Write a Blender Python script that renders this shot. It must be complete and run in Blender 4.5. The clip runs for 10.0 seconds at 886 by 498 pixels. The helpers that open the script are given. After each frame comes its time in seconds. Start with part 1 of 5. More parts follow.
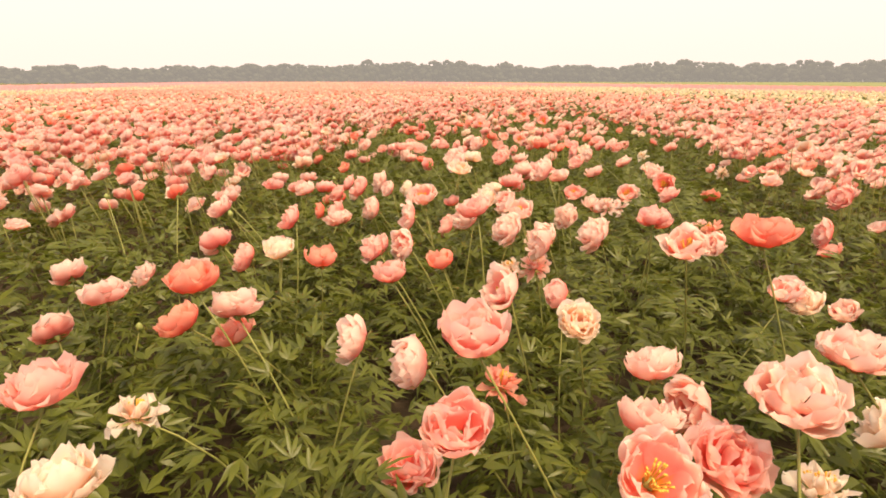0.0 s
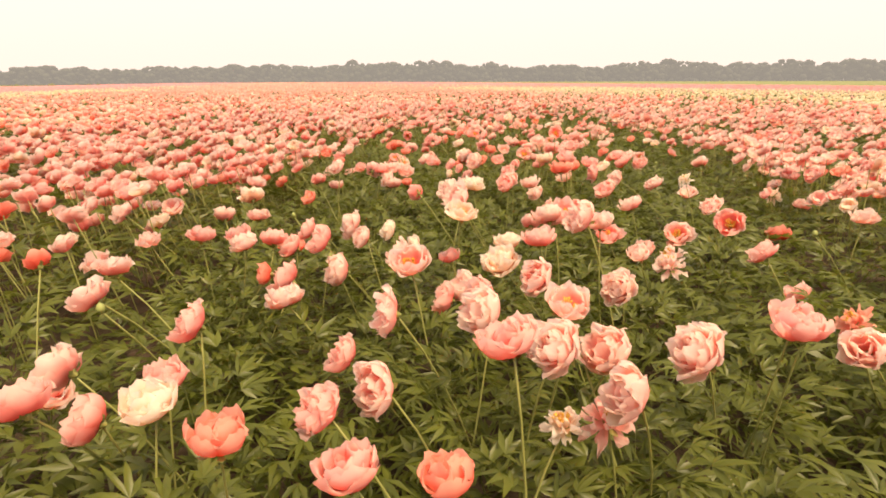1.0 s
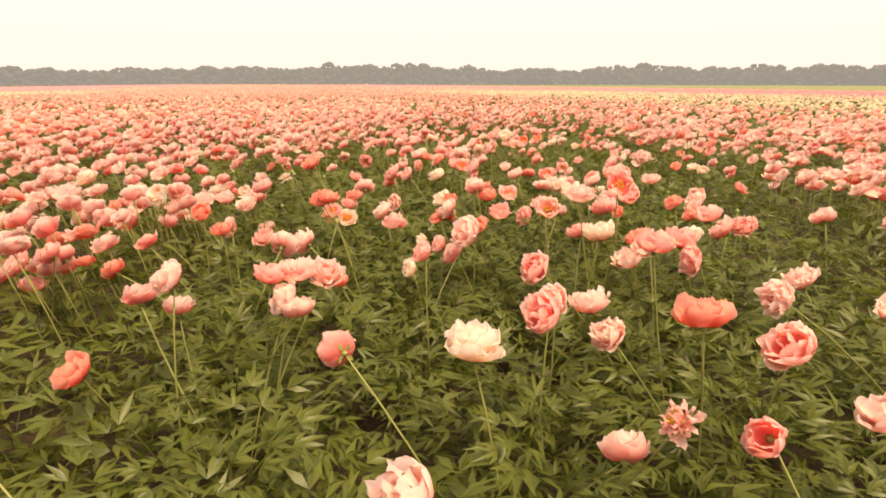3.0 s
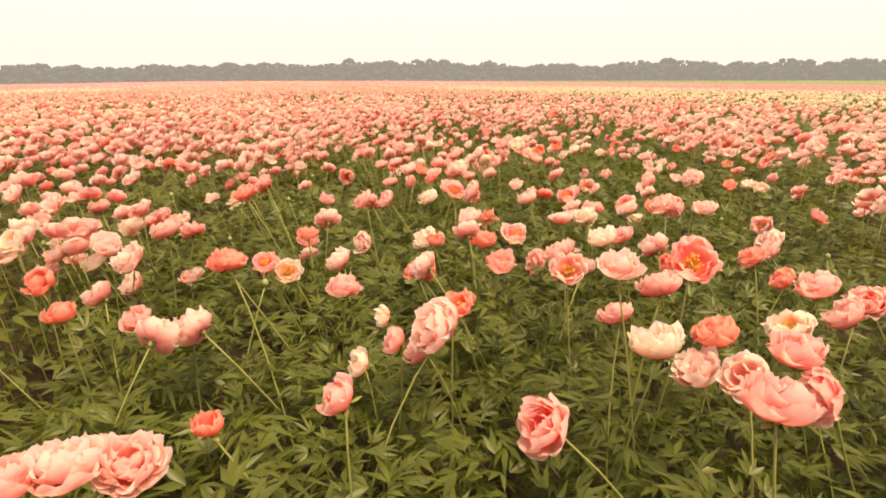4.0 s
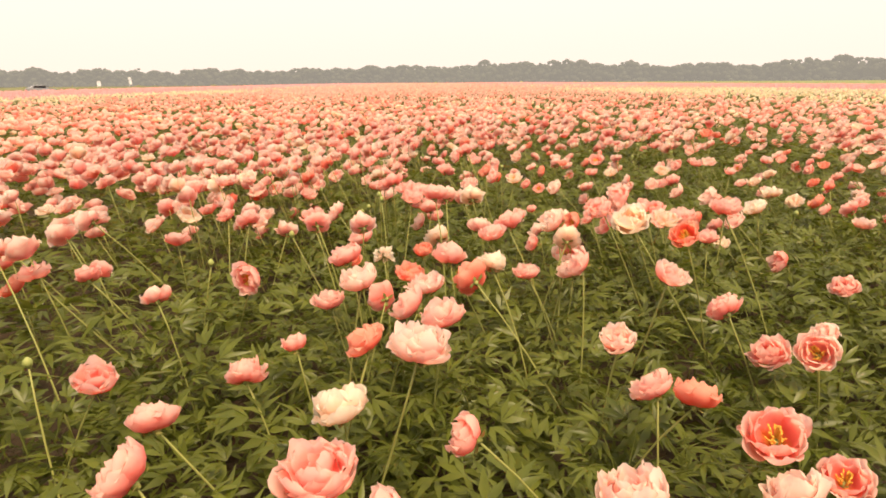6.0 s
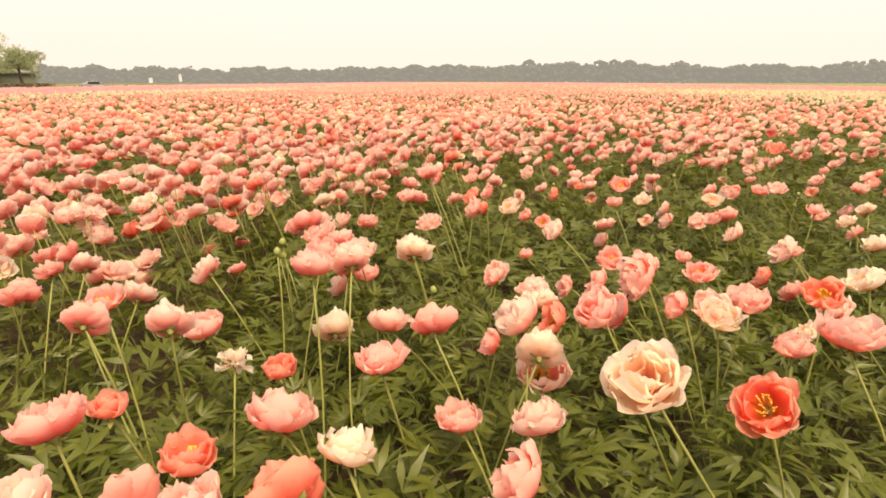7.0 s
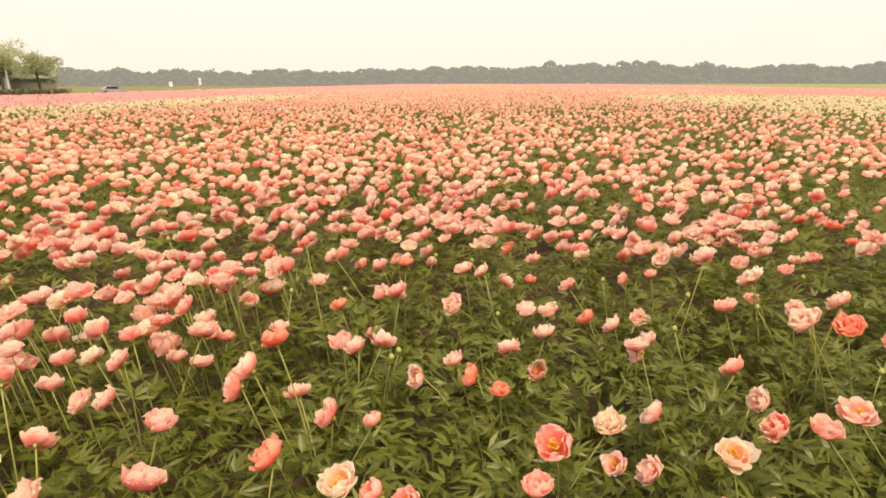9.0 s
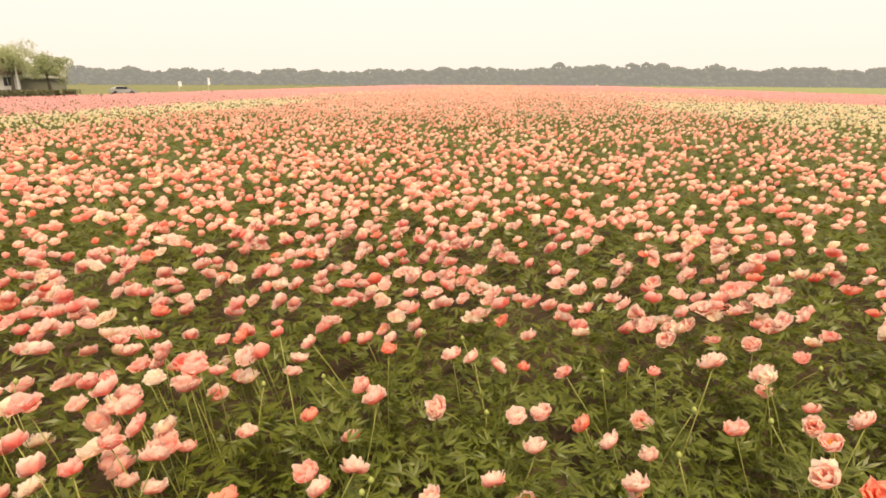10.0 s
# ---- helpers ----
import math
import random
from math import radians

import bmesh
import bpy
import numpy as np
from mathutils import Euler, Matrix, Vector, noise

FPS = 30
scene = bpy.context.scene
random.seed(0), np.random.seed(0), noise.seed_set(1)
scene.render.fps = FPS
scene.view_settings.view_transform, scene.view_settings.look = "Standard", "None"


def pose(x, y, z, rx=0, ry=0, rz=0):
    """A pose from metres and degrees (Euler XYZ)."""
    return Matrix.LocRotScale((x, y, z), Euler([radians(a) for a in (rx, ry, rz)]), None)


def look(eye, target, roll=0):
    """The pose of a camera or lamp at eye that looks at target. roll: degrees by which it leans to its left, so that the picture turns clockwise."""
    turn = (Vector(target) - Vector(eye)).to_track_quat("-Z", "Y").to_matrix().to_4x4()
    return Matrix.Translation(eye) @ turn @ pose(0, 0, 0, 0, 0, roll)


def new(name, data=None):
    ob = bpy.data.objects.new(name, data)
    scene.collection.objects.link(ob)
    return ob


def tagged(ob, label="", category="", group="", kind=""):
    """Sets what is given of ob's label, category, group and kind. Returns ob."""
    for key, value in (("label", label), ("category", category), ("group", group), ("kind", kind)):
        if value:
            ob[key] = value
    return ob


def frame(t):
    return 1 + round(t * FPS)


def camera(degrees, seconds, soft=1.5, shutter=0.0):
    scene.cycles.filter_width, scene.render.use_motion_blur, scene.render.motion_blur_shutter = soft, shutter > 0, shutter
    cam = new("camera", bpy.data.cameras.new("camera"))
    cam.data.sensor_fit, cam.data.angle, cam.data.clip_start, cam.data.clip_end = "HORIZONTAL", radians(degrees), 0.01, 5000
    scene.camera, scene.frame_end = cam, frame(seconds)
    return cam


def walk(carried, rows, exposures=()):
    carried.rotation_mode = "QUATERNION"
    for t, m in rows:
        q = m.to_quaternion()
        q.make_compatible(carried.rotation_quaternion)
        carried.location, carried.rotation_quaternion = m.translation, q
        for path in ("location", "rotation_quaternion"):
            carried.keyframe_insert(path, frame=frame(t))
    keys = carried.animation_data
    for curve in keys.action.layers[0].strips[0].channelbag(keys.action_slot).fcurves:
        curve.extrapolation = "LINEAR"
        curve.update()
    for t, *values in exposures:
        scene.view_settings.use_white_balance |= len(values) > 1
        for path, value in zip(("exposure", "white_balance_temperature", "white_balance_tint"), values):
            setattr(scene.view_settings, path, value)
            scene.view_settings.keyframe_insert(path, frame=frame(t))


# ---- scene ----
cam = camera(75.6, 10.0, 1.75)
PATH = [
    (0, (0.262, -0.29, 1.563), (0.722, 1.572, 0.998), -0.0),
    (0.5, (0.366, 0.232, 1.587), (0.845, 2.09, 1.021), -0.2),
    (1, (0.487, 0.763, 1.599), (0.99, 2.614, 1.034), -0.2),
    (1.5, (0.617, 1.299, 1.607), (1.143, 3.144, 1.043), -0.4),
    (2, (0.778, 1.854, 1.615), (1.319, 3.693, 1.045), -0.5),
    (2.5, (0.958, 2.426, 1.606), (1.521, 4.26, 1.042), -0.3),
    (2.7, (1.025, 2.647, 1.602), (1.605, 4.479, 1.048), -0.0),
    (3.8, (1.519, 3.659, 1.628), (2.049, 5.502, 1.058), 0.1),
    (4, (1.626, 3.881, 1.627), (2.136, 5.73, 1.058), -0.1),
    (4.5, (1.91, 4.478, 1.612), (2.356, 6.345, 1.05), -0.3),
    (5, (2.197, 5.105, 1.608), (2.558, 6.99, 1.047), -0.3),
    (5.5, (2.482, 5.766, 1.599), (2.72, 7.672, 1.04), -0.4),
    (5.7, (2.595, 6.029, 1.596), (2.762, 7.942, 1.036), -0.5),
    (6.8, (3.114, 7.322, 1.577), (3.07, 9.239, 1.01), 0.2),
    (7, (3.205, 7.536, 1.572), (3.146, 9.454, 1.008), 0.1),
    (7.5, (3.41, 8.054, 1.591), (3.332, 9.972, 1.028), 0.1),
    (8, (3.608, 8.568, 1.69), (3.512, 10.485, 1.127), -0.2),
    (8.5, (3.789, 9.026, 1.838), (3.672, 10.942, 1.278), -0.3),
    (9, (3.913, 9.385, 2.025), (3.784, 11.3, 1.464), -0.1),
    (9.5, (3.984, 9.629, 2.229), (3.842, 11.543, 1.666), -0.0),
    (10, (4.002, 9.792, 2.436), (3.849, 11.706, 1.875), 0.3),
]
walk(cam, [(t, look(eye, target, roll)) for t, eye, target, roll in PATH], [(0, 0.16, 6980, 24), (2.5, 0.16, 6980, 24), (5.5, 0.15, 6950, 22), (7.5, 0.10, 6850, 17), (10, 0.10, 6800, 16)])

# ---- light ----
world = bpy.data.worlds.new("overcast_sky")
scene.world = world
world.use_nodes = True
wn, wl = world.node_tree.nodes, world.node_tree.links
sky = wn.new("ShaderNodeTexSky")
sky.sky_type, sky.sun_disc = "NISHITA", False
sky.sun_elevation, sky.sun_rotation = radians(62), radians(153)
sky.dust_density, sky.air_density, sky.ozone_density = 6.0, 1.0, 1.0
veil = wn.new("ShaderNodeMix")
veil.data_type = "RGBA"
veil.inputs["Factor"].default_value = 0.9
height = wn.new("ShaderNodeTexCoord")
split = wn.new("ShaderNodeSeparateXYZ")
wl.new(height.outputs["Generated"], split.inputs[0])
fade = wn.new("ShaderNodeValToRGB")                       # cream haze low down, whiter above
fade.color_ramp.elements[0].position, fade.color_ramp.elements[0].color = 0.0, (0.96, 0.865, 0.73, 1)
fade.color_ramp.elements[1].position, fade.color_ramp.elements[1].color = 0.22, (0.97, 0.915, 0.825, 1)
wl.new(split.outputs["Z"], fade.inputs["Fac"])
cloud = wn.new("ShaderNodeMix")
cloud.data_type, cloud.blend_type = "RGBA", "MULTIPLY"
cloud.inputs["Factor"].default_value = 1.0
cloud.inputs["B"].default_value = (9.9, 9.9, 9.9, 1)
wl.new(fade.outputs["Color"], cloud.inputs["A"])
wl.new(sky.outputs["Color"], veil.inputs["A"])
wl.new(cloud.outputs["Result"], veil.inputs["B"])
wl.new(veil.outputs["Result"], wn["Background"].inputs["Color"])
wn["Background"].inputs["Strength"].default_value = 0.116
sun = new("sun", bpy.data.lights.new("sun", "SUN"))
sun.data.energy, sun.data.angle, sun.data.color = 5.0, radians(24), (1.0, 0.84, 0.54)
sun.matrix_world = look((14, -28, 60), (0, 0, 0))


# ---- materials ----
def material(name, rough=0.7, spec=0.3):
    m = bpy.data.materials.new(name)
    m.use_nodes = True
    b = m.node_tree.nodes["Principled BSDF"]
    b.inputs["Roughness"].default_value = rough
    b.inputs["Specular IOR Level"].default_value = spec
    return m, m.node_tree.nodes, m.node_tree.links, b


def noise_node(n, l, scale, detail=4.0, coords="Object"):
    tc = n.new("ShaderNodeTexCoord")
    t = n.new("ShaderNodeTexNoise")
    t.inputs["Scale"].default_value, t.inputs["Detail"].default_value = scale, detail
    l.new(tc.outputs[coords], t.inputs["Vector"])
    return t


def ramp(n, l, source, stops):
    r = n.new("ShaderNodeValToRGB")
    while len(r.color_ramp.elements) < len(stops):
        r.color_ramp.elements.new(0.5)
    for e, (p, c) in zip(r.color_ramp.elements, stops):
        e.position, e.color = p, (*c, 1)
    l.new(source, r.inputs["Fac"])
    return r


def mixed(n, l, a, b, fac, blend="MIX"):
    m = n.new("ShaderNodeMix")
    m.data_type, m.blend_type = "RGBA", blend
    for key, v in (("A", a), ("B", b), ("Factor", fac)):
        if isinstance(v, bpy.types.NodeSocket):
            l.new(v, m.inputs[key])
        else:
            m.inputs[key].default_value = v if key == "Factor" else (*v, 1)
    return m.outputs["Result"]


def bump(n, l, b, height, strength, distance=0.01):
    k = n.new("ShaderNodeBump")
    k.inputs["Strength"].default_value, k.inputs["Distance"].default_value = strength, distance
    l.new(height, k.inputs["Height"])
    l.new(k.outputs["Normal"], b.inputs["Normal"])


def thin(n, l, b, colour, share):
    """Lets light through a thin leaf or petal."""
    t = n.new("ShaderNodeBsdfTranslucent")
    l.new(colour, t.inputs["Color"])
    mx = n.new("ShaderNodeMixShader")
    mx.inputs["Fac"].default_value = share
    l.new(b.outputs["BSDF"], mx.inputs[1])
    l.new(t.outputs["BSDF"], mx.inputs[2])
    l.new(mx.outputs["Shader"], n["Material Output"].inputs["Surface"])


def petal_material(name, heart, deep, mid, pale):
    """Petal: glowing at the heart, deep below, pale at its rim, with veins; each piece a little different."""
    m, n, l, b = material(name, 0.6, 0.2)
    at = n.new("ShaderNodeAttribute")
    at.attribute_name = "along"
    info = n.new("ShaderNodeObjectInfo")
    geo = n.new("ShaderNodeNewGeometry")
    add = n.new("ShaderNodeMath")
    add.operation = "ADD"
    l.new(info.outputs["Random"], add.inputs[0])
    l.new(geo.outputs["Random Per Island"], add.inputs[1])
    shift = n.new("ShaderNodeMath")
    shift.operation = "MULTIPLY_ADD"
    shift.inputs[1].default_value, shift.inputs[2].default_value = 0.15, -0.15
    l.new(add.outputs[0], shift.inputs[0])
    nz = noise_node(n, l, 45.0, 3.0)
    blotch = n.new("ShaderNodeMath")
    blotch.operation = "MULTIPLY_ADD"
    blotch.inputs[1].default_value = 0.24
    l.new(nz.outputs["Fac"], blotch.inputs[0])
    l.new(shift.outputs[0], blotch.inputs[2])
    where = n.new("ShaderNodeMath")
    where.operation = "ADD"
    l.new(at.outputs["Fac"], where.inputs[0])
    l.new(blotch.outputs[0], where.inputs[1])
    c = ramp(n, l, where.outputs[0], [(0.08, heart), (0.32, deep), (0.68, mid), (1.0, pale)]).outputs["Color"]
    l.new(c, b.inputs["Base Color"])
    fold = noise_node(n, l, 75.0, 3.0)
    bump(n, l, b, fold.outputs["Fac"], 0.25, 0.006)
    thin(n, l, b, mixed(n, l, c, (1.0, 0.82, 0.66), 0.45, "MULTIPLY"), 0.66)
    return m


def leaf_material(name, dark, light, scale=14.0, share=0.22, rough=0.5):
    m, n, l, b = material(name, rough, 0.4)
    info = n.new("ShaderNodeObjectInfo")
    geo = n.new("ShaderNodeNewGeometry")
    add = n.new("ShaderNodeMath")
    add.operation = "ADD"
    l.new(info.outputs["Random"], add.inputs[0])
    l.new(geo.outputs["Random Per Island"], add.inputs[1])
    r = ramp(n, l, add.outputs[0], [(0.2, dark), (1.0, light)])
    nz = noise_node(n, l, scale)
    c = mixed(n, l, r.outputs["Color"], tuple(0.8 * v for v in dark), ramp(n, l, nz.outputs["Fac"], [(0.4, (0, 0, 0)), (0.8, (0.7, 0.7, 0.7))]).outputs["Color"])
    l.new(c, b.inputs["Base Color"])
    bump(n, l, b, nz.outputs["Fac"], 0.3, 0.01)
    thin(n, l, b, c, share)
    return m


def plain(name, colour, rough=0.7, scale=8.0, vary=0.25, metal=0.0, relief=0.2):
    m, n, l, b = material(name, rough)
    nz = noise_node(n, l, scale, 6.0)
    l.new(mixed(n, l, colour, tuple(v * (1 - vary) for v in colour), nz.outputs["Fac"]), b.inputs["Base Color"])
    b.inputs["Metallic"].default_value = metal
    bump(n, l, b, nz.outputs["Fac"], relief, 0.01)
    return m


ORANGE_HEART = (0.96, 0.46, 0.08)
CORAL = petal_material("coral_petal", ORANGE_HEART, (0.93, 0.21, 0.12), (0.96, 0.34, 0.24), (0.97, 0.55, 0.42))
SALMON = petal_material("salmon_petal", ORANGE_HEART, (0.94, 0.30, 0.23), (0.97, 0.455, 0.40), (0.98, 0.72, 0.65))
BLUSH = petal_material("blush_petal", ORANGE_HEART, (0.95, 0.40, 0.34), (0.97, 0.59, 0.525), (0.98, 0.84, 0.765))
CREAM = petal_material("cream_petal", (0.96, 0.55, 0.12), (0.95, 0.52, 0.34), (0.97, 0.78, 0.61), (0.98, 0.93, 0.83))
PINK = petal_material("pink_petal", (0.9, 0.3, 0.3), (0.90, 0.32, 0.40), (0.95, 0.54, 0.58), (0.97, 0.70, 0.72))
IVORY = petal_material("ivory_petal", (0.85, 0.7, 0.25), (0.76, 0.70, 0.42), (0.90, 0.84, 0.62), (0.94, 0.91, 0.78))
TONES = [CORAL, SALMON, BLUSH, CREAM, PINK, IVORY]
LEAF = leaf_material("peony_leaf", (0.090, 0.115, 0.016), (0.150, 0.174, 0.024), 14.0, 0.44, 0.38)
STEM = plain("peony_stem", (0.29, 0.30, 0.085), 0.45, 30.0)
BUD = plain("green_bud", (0.30, 0.34, 0.10), 0.5, 30.0)
STAMEN = plain("orange_stamen", (0.97, 0.56, 0.09), 0.7, 60.0, 0.5)
CANOPY = leaf_material("peony_canopy", (0.088, 0.090, 0.018), (0.140, 0.140, 0.032), 3.0, 0.2, 0.7)
BARK = plain("bark", (0.16, 0.13, 0.10), 0.9, 12.0, 0.5, 0, 0.8)
TREE_LEAF = leaf_material("tree_leaf", (0.40, 0.44, 0.25), (0.56, 0.59, 0.37), 2.0, 0.65)
HEDGE_LEAF = leaf_material("hedge_leaf", (0.10, 0.095, 0.05), (0.17, 0.165, 0.085), 2.0, 0.2)
GRASS = leaf_material("grass_blade", (0.19, 0.22, 0.075), (0.27, 0.29, 0.115), 2.0, 0.2, 0.8)
DRY_GRASS = leaf_material("dry_grass", (0.14, 0.14, 0.08), (0.21, 0.20, 0.12), 2.0, 0.2, 0.7)
ASPHALT = plain("asphalt", (0.07, 0.07, 0.07), 0.85, 40.0)
WHITE_WALL = plain("white_plaster", (0.74, 0.71, 0.65), 0.8, 5.0, 0.15)
ROOF_TILE = plain("brown_roof_tile", (0.25, 0.18, 0.14), 0.8, 6.0, 0.35)
GREY_SHEET = plain("grey_sheet", (0.19, 0.19, 0.15), 0.6, 3.0, 0.2)
WHITE_PAINT = plain("white_paint", (0.8, 0.8, 0.78), 0.4, 3.0, 0.08)
CAR_PAINT = plain("silver_car_paint", (0.36, 0.36, 0.37), 0.3, 2.0, 0.05, 0.3, 0.0)
RUBBER = plain("tyre_rubber", (0.03, 0.03, 0.03), 0.8)
GLASS = plain("dark_glass", (0.03, 0.035, 0.04), 0.05, 2.0, 0.1, 0.0, 0.0)
BANNER = plain("white_banner_cloth", (0.8, 0.8, 0.84), 0.8)
BLUE = plain("blue_print", (0.5, 0.52, 0.68), 0.8)


def ground_material():
    m, n, l, b = material("soil_and_grass", 0.95, 0.1)
    geo = n.new("ShaderNodeNewGeometry")
    sep = n.new("ShaderNodeSeparateXYZ")
    l.new(geo.outputs["Position"], sep.inputs[0])
    nz = noise_node(n, l, 9.0, 8.0)
    soil = ramp(n, l, nz.outputs["Fac"], [(0.3, (0.055, 0.040, 0.026)), (0.7, (0.12, 0.085, 0.055))]).outputs["Color"]
    nb = noise_node(n, l, 0.25, 8.0)
    dull = ramp(n, l, nb.outputs["Fac"], [(0.3, (0.13, 0.135, 0.065)), (0.7, (0.19, 0.195, 0.095))]).outputs["Color"]
    fresh = ramp(n, l, nb.outputs["Fac"], [(0.3, (0.26, 0.33, 0.06)), (0.7, (0.38, 0.43, 0.10))]).outputs["Color"]
    east = n.new("ShaderNodeMath")
    east.operation = "GREATER_THAN"
    east.inputs[1].default_value = 0.0
    l.new(sep.outputs["X"], east.inputs[0])
    grass = mixed(n, l, dull, fresh, east.outputs[0])
    inside = []
    for axis, op, v in (("X", "GREATER_THAN", -41.0), ("X", "LESS_THAN", 63.0), ("Y", "LESS_THAN", 330.0)):
        k = n.new("ShaderNodeMath")
        k.operation = op
        k.inputs[1].default_value = v
        l.new(sep.outputs[axis], k.inputs[0])
        inside.append(k)
    for first, second in ((0, 1), (None, 2)):
        k = n.new("ShaderNodeMath")
        k.operation = "MULTIPLY"
        l.new((inside[0] if first == 0 else both).outputs[0], k.inputs[0])
        l.new(inside[second].outputs[0], k.inputs[1])
        both = k
    l.new(mixed(n, l, grass, soil, both.outputs[0]), b.inputs["Base Color"])
    bump(n, l, b, nz.outputs["Fac"], 0.8, 0.05)
    return m


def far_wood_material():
    """The far backdrop: dark foliage with a pale glow that stands in for haze."""
    m, n, l, b = material("distant_wood_haze_glow", 0.9, 0.1)
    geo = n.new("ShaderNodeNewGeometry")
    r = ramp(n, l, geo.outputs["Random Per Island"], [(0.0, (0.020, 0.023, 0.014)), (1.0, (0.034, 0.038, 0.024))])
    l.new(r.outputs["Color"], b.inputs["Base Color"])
    # haze painted as an even pale emission; the trees themselves give no light
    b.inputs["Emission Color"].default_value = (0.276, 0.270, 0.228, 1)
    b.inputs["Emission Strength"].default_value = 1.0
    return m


SOIL = ground_material()
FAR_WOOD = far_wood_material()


# ---- mesh helpers ----
def mesh_of(name, verts, tris, mats, index=None, along=None, smooth=True):
    """A mesh from arrays of corners and triangles."""
    me = bpy.data.meshes.new(name)
    verts, tris = np.asarray(verts, np.float32), np.asarray(tris, np.int32)
    me.vertices.add(len(verts))
    me.vertices.foreach_set("co", verts.ravel())
    me.loops.add(tris.size)
    me.loops.foreach_set("vertex_index", tris.ravel())
    me.polygons.add(len(tris))
    me.polygons.foreach_set("loop_start", np.arange(len(tris), dtype=np.int32) * 3)
    for m in mats:
        me.materials.append(m)
    if index is not None:
        me.polygons.foreach_set("material_index", np.asarray(index, np.int32))
    me.polygons.foreach_set("use_smooth", np.broadcast_to(smooth, len(tris)).astype(bool))
    if along is not None:
        me.attributes.new("along", "FLOAT", "POINT").data.foreach_set("value", np.asarray(along, np.float32))
    me.update(calc_edges=True)
    return me


def joined(pieces):
    """Pieces (corners, triangles, along, material index) as one."""
    vs, ts, al, ix, base = [], [], [], [], 0
    for v, t, a, i in pieces:
        vs.append(v), ts.append(np.asarray(t) + base), al.append(a), ix.append(np.full(len(t), i))
        base += len(v)
    return np.vstack(vs), np.vstack(ts), np.concatenate(al), np.concatenate(ix)


def scatter(name, jobs, mats):
    """One mesh of many copies: jobs of (piece, turns k x 3 x 3, places k x 3, shift of the material index k)."""
    vs, ts, al, ix, soft, base = [], [], [], [], [], 0
    for (v, t, a, i), turns, places, shift in jobs:
        k = len(places)
        if not k:
            continue
        vs.append((np.einsum("kij,nj->kni", turns, v) + places[:, None, :]).reshape(-1, 3))
        ts.append((t[None] + (base + np.arange(k) * len(v))[:, None, None]).reshape(-1, 3))
        al.append(np.tile(a, k))
        ix.append((np.where(i[None] == 0, shift[:, None], i[None])).ravel())
        base += k * len(v)
        soft.append(np.full(k * len(t), len(t) > 60 or len(mats) < 3))
    return new(name, mesh_of(name, np.vstack(vs), np.vstack(ts), mats, np.concatenate(ix), np.concatenate(al), np.concatenate(soft)))


def turns_to(axes, spin, size):
    """Turns that take z to the given axes, spun about them and scaled."""
    z = axes / np.linalg.norm(axes, axis=1, keepdims=True)
    ref = np.where(np.abs(z[:, 2:]) < 0.9, [[0, 0, 1.0]], [[1.0, 0, 0]])
    x = np.cross(ref, z)
    x /= np.linalg.norm(x, axis=1, keepdims=True)
    y = np.cross(z, x)
    c, s = np.cos(spin)[:, None], np.sin(spin)[:, None]
    return np.stack([c * x + s * y, c * y - s * x, z], axis=2) * np.reshape(size, (-1, 1, 1))


def part(name, bm, mat, parent, label=""):
    me = bpy.data.meshes.new(name)
    bm.to_mesh(me)
    bm.free()
    me.materials.append(mat)
    ob = new(name, me)
    ob.parent = parent
    return tagged(ob, label)


def box(bm, x0, y0, z0, x1, y1, z1, bevel=0.0):
    g = bmesh.ops.create_cube(bm, size=1, matrix=Matrix.Translation(((x0 + x1) / 2, (y0 + y1) / 2, (z0 + z1) / 2)) @ Matrix.Diagonal((x1 - x0, y1 - y0, z1 - z0, 1)))
    if bevel:
        edges = list({e for v in g["verts"] for e in v.link_edges})
        bmesh.ops.bevel(bm, geom=edges, offset=bevel, segments=2, affect="EDGES")
    return bm


def tube(points, radii, sides=5):
    """A tapered tube through points."""
    pts = np.asarray(points, float)
    tan = np.gradient(pts, axis=0)
    v, t = [], []
    for k, (p, d, r) in enumerate(zip(pts, tan, radii)):
        d = d / np.linalg.norm(d)
        u = np.cross(d, (0.31, 0.9, 0.2))
        u /= np.linalg.norm(u)
        w = np.cross(d, u)
        for s in range(sides):
            a = 2 * math.pi * s / sides
            v.append(p + r * (math.cos(a) * u + math.sin(a) * w))
        if k:
            for s in range(sides):
                a, b = (k - 1) * sides + s, (k - 1) * sides + (s + 1) % sides
                t += [(a, b, b + sides), (a, b + sides, a + sides)]
    v.append(pts[-1] + tan[-1] / np.linalg.norm(tan[-1]) * radii[-1] * 0.5)
    n = len(v) - 1
    t += [(n - sides + s, n - sides + (s + 1) % sides, n) for s in range(sides)]
    return np.array(v), np.array(t), np.zeros(len(v)), 0


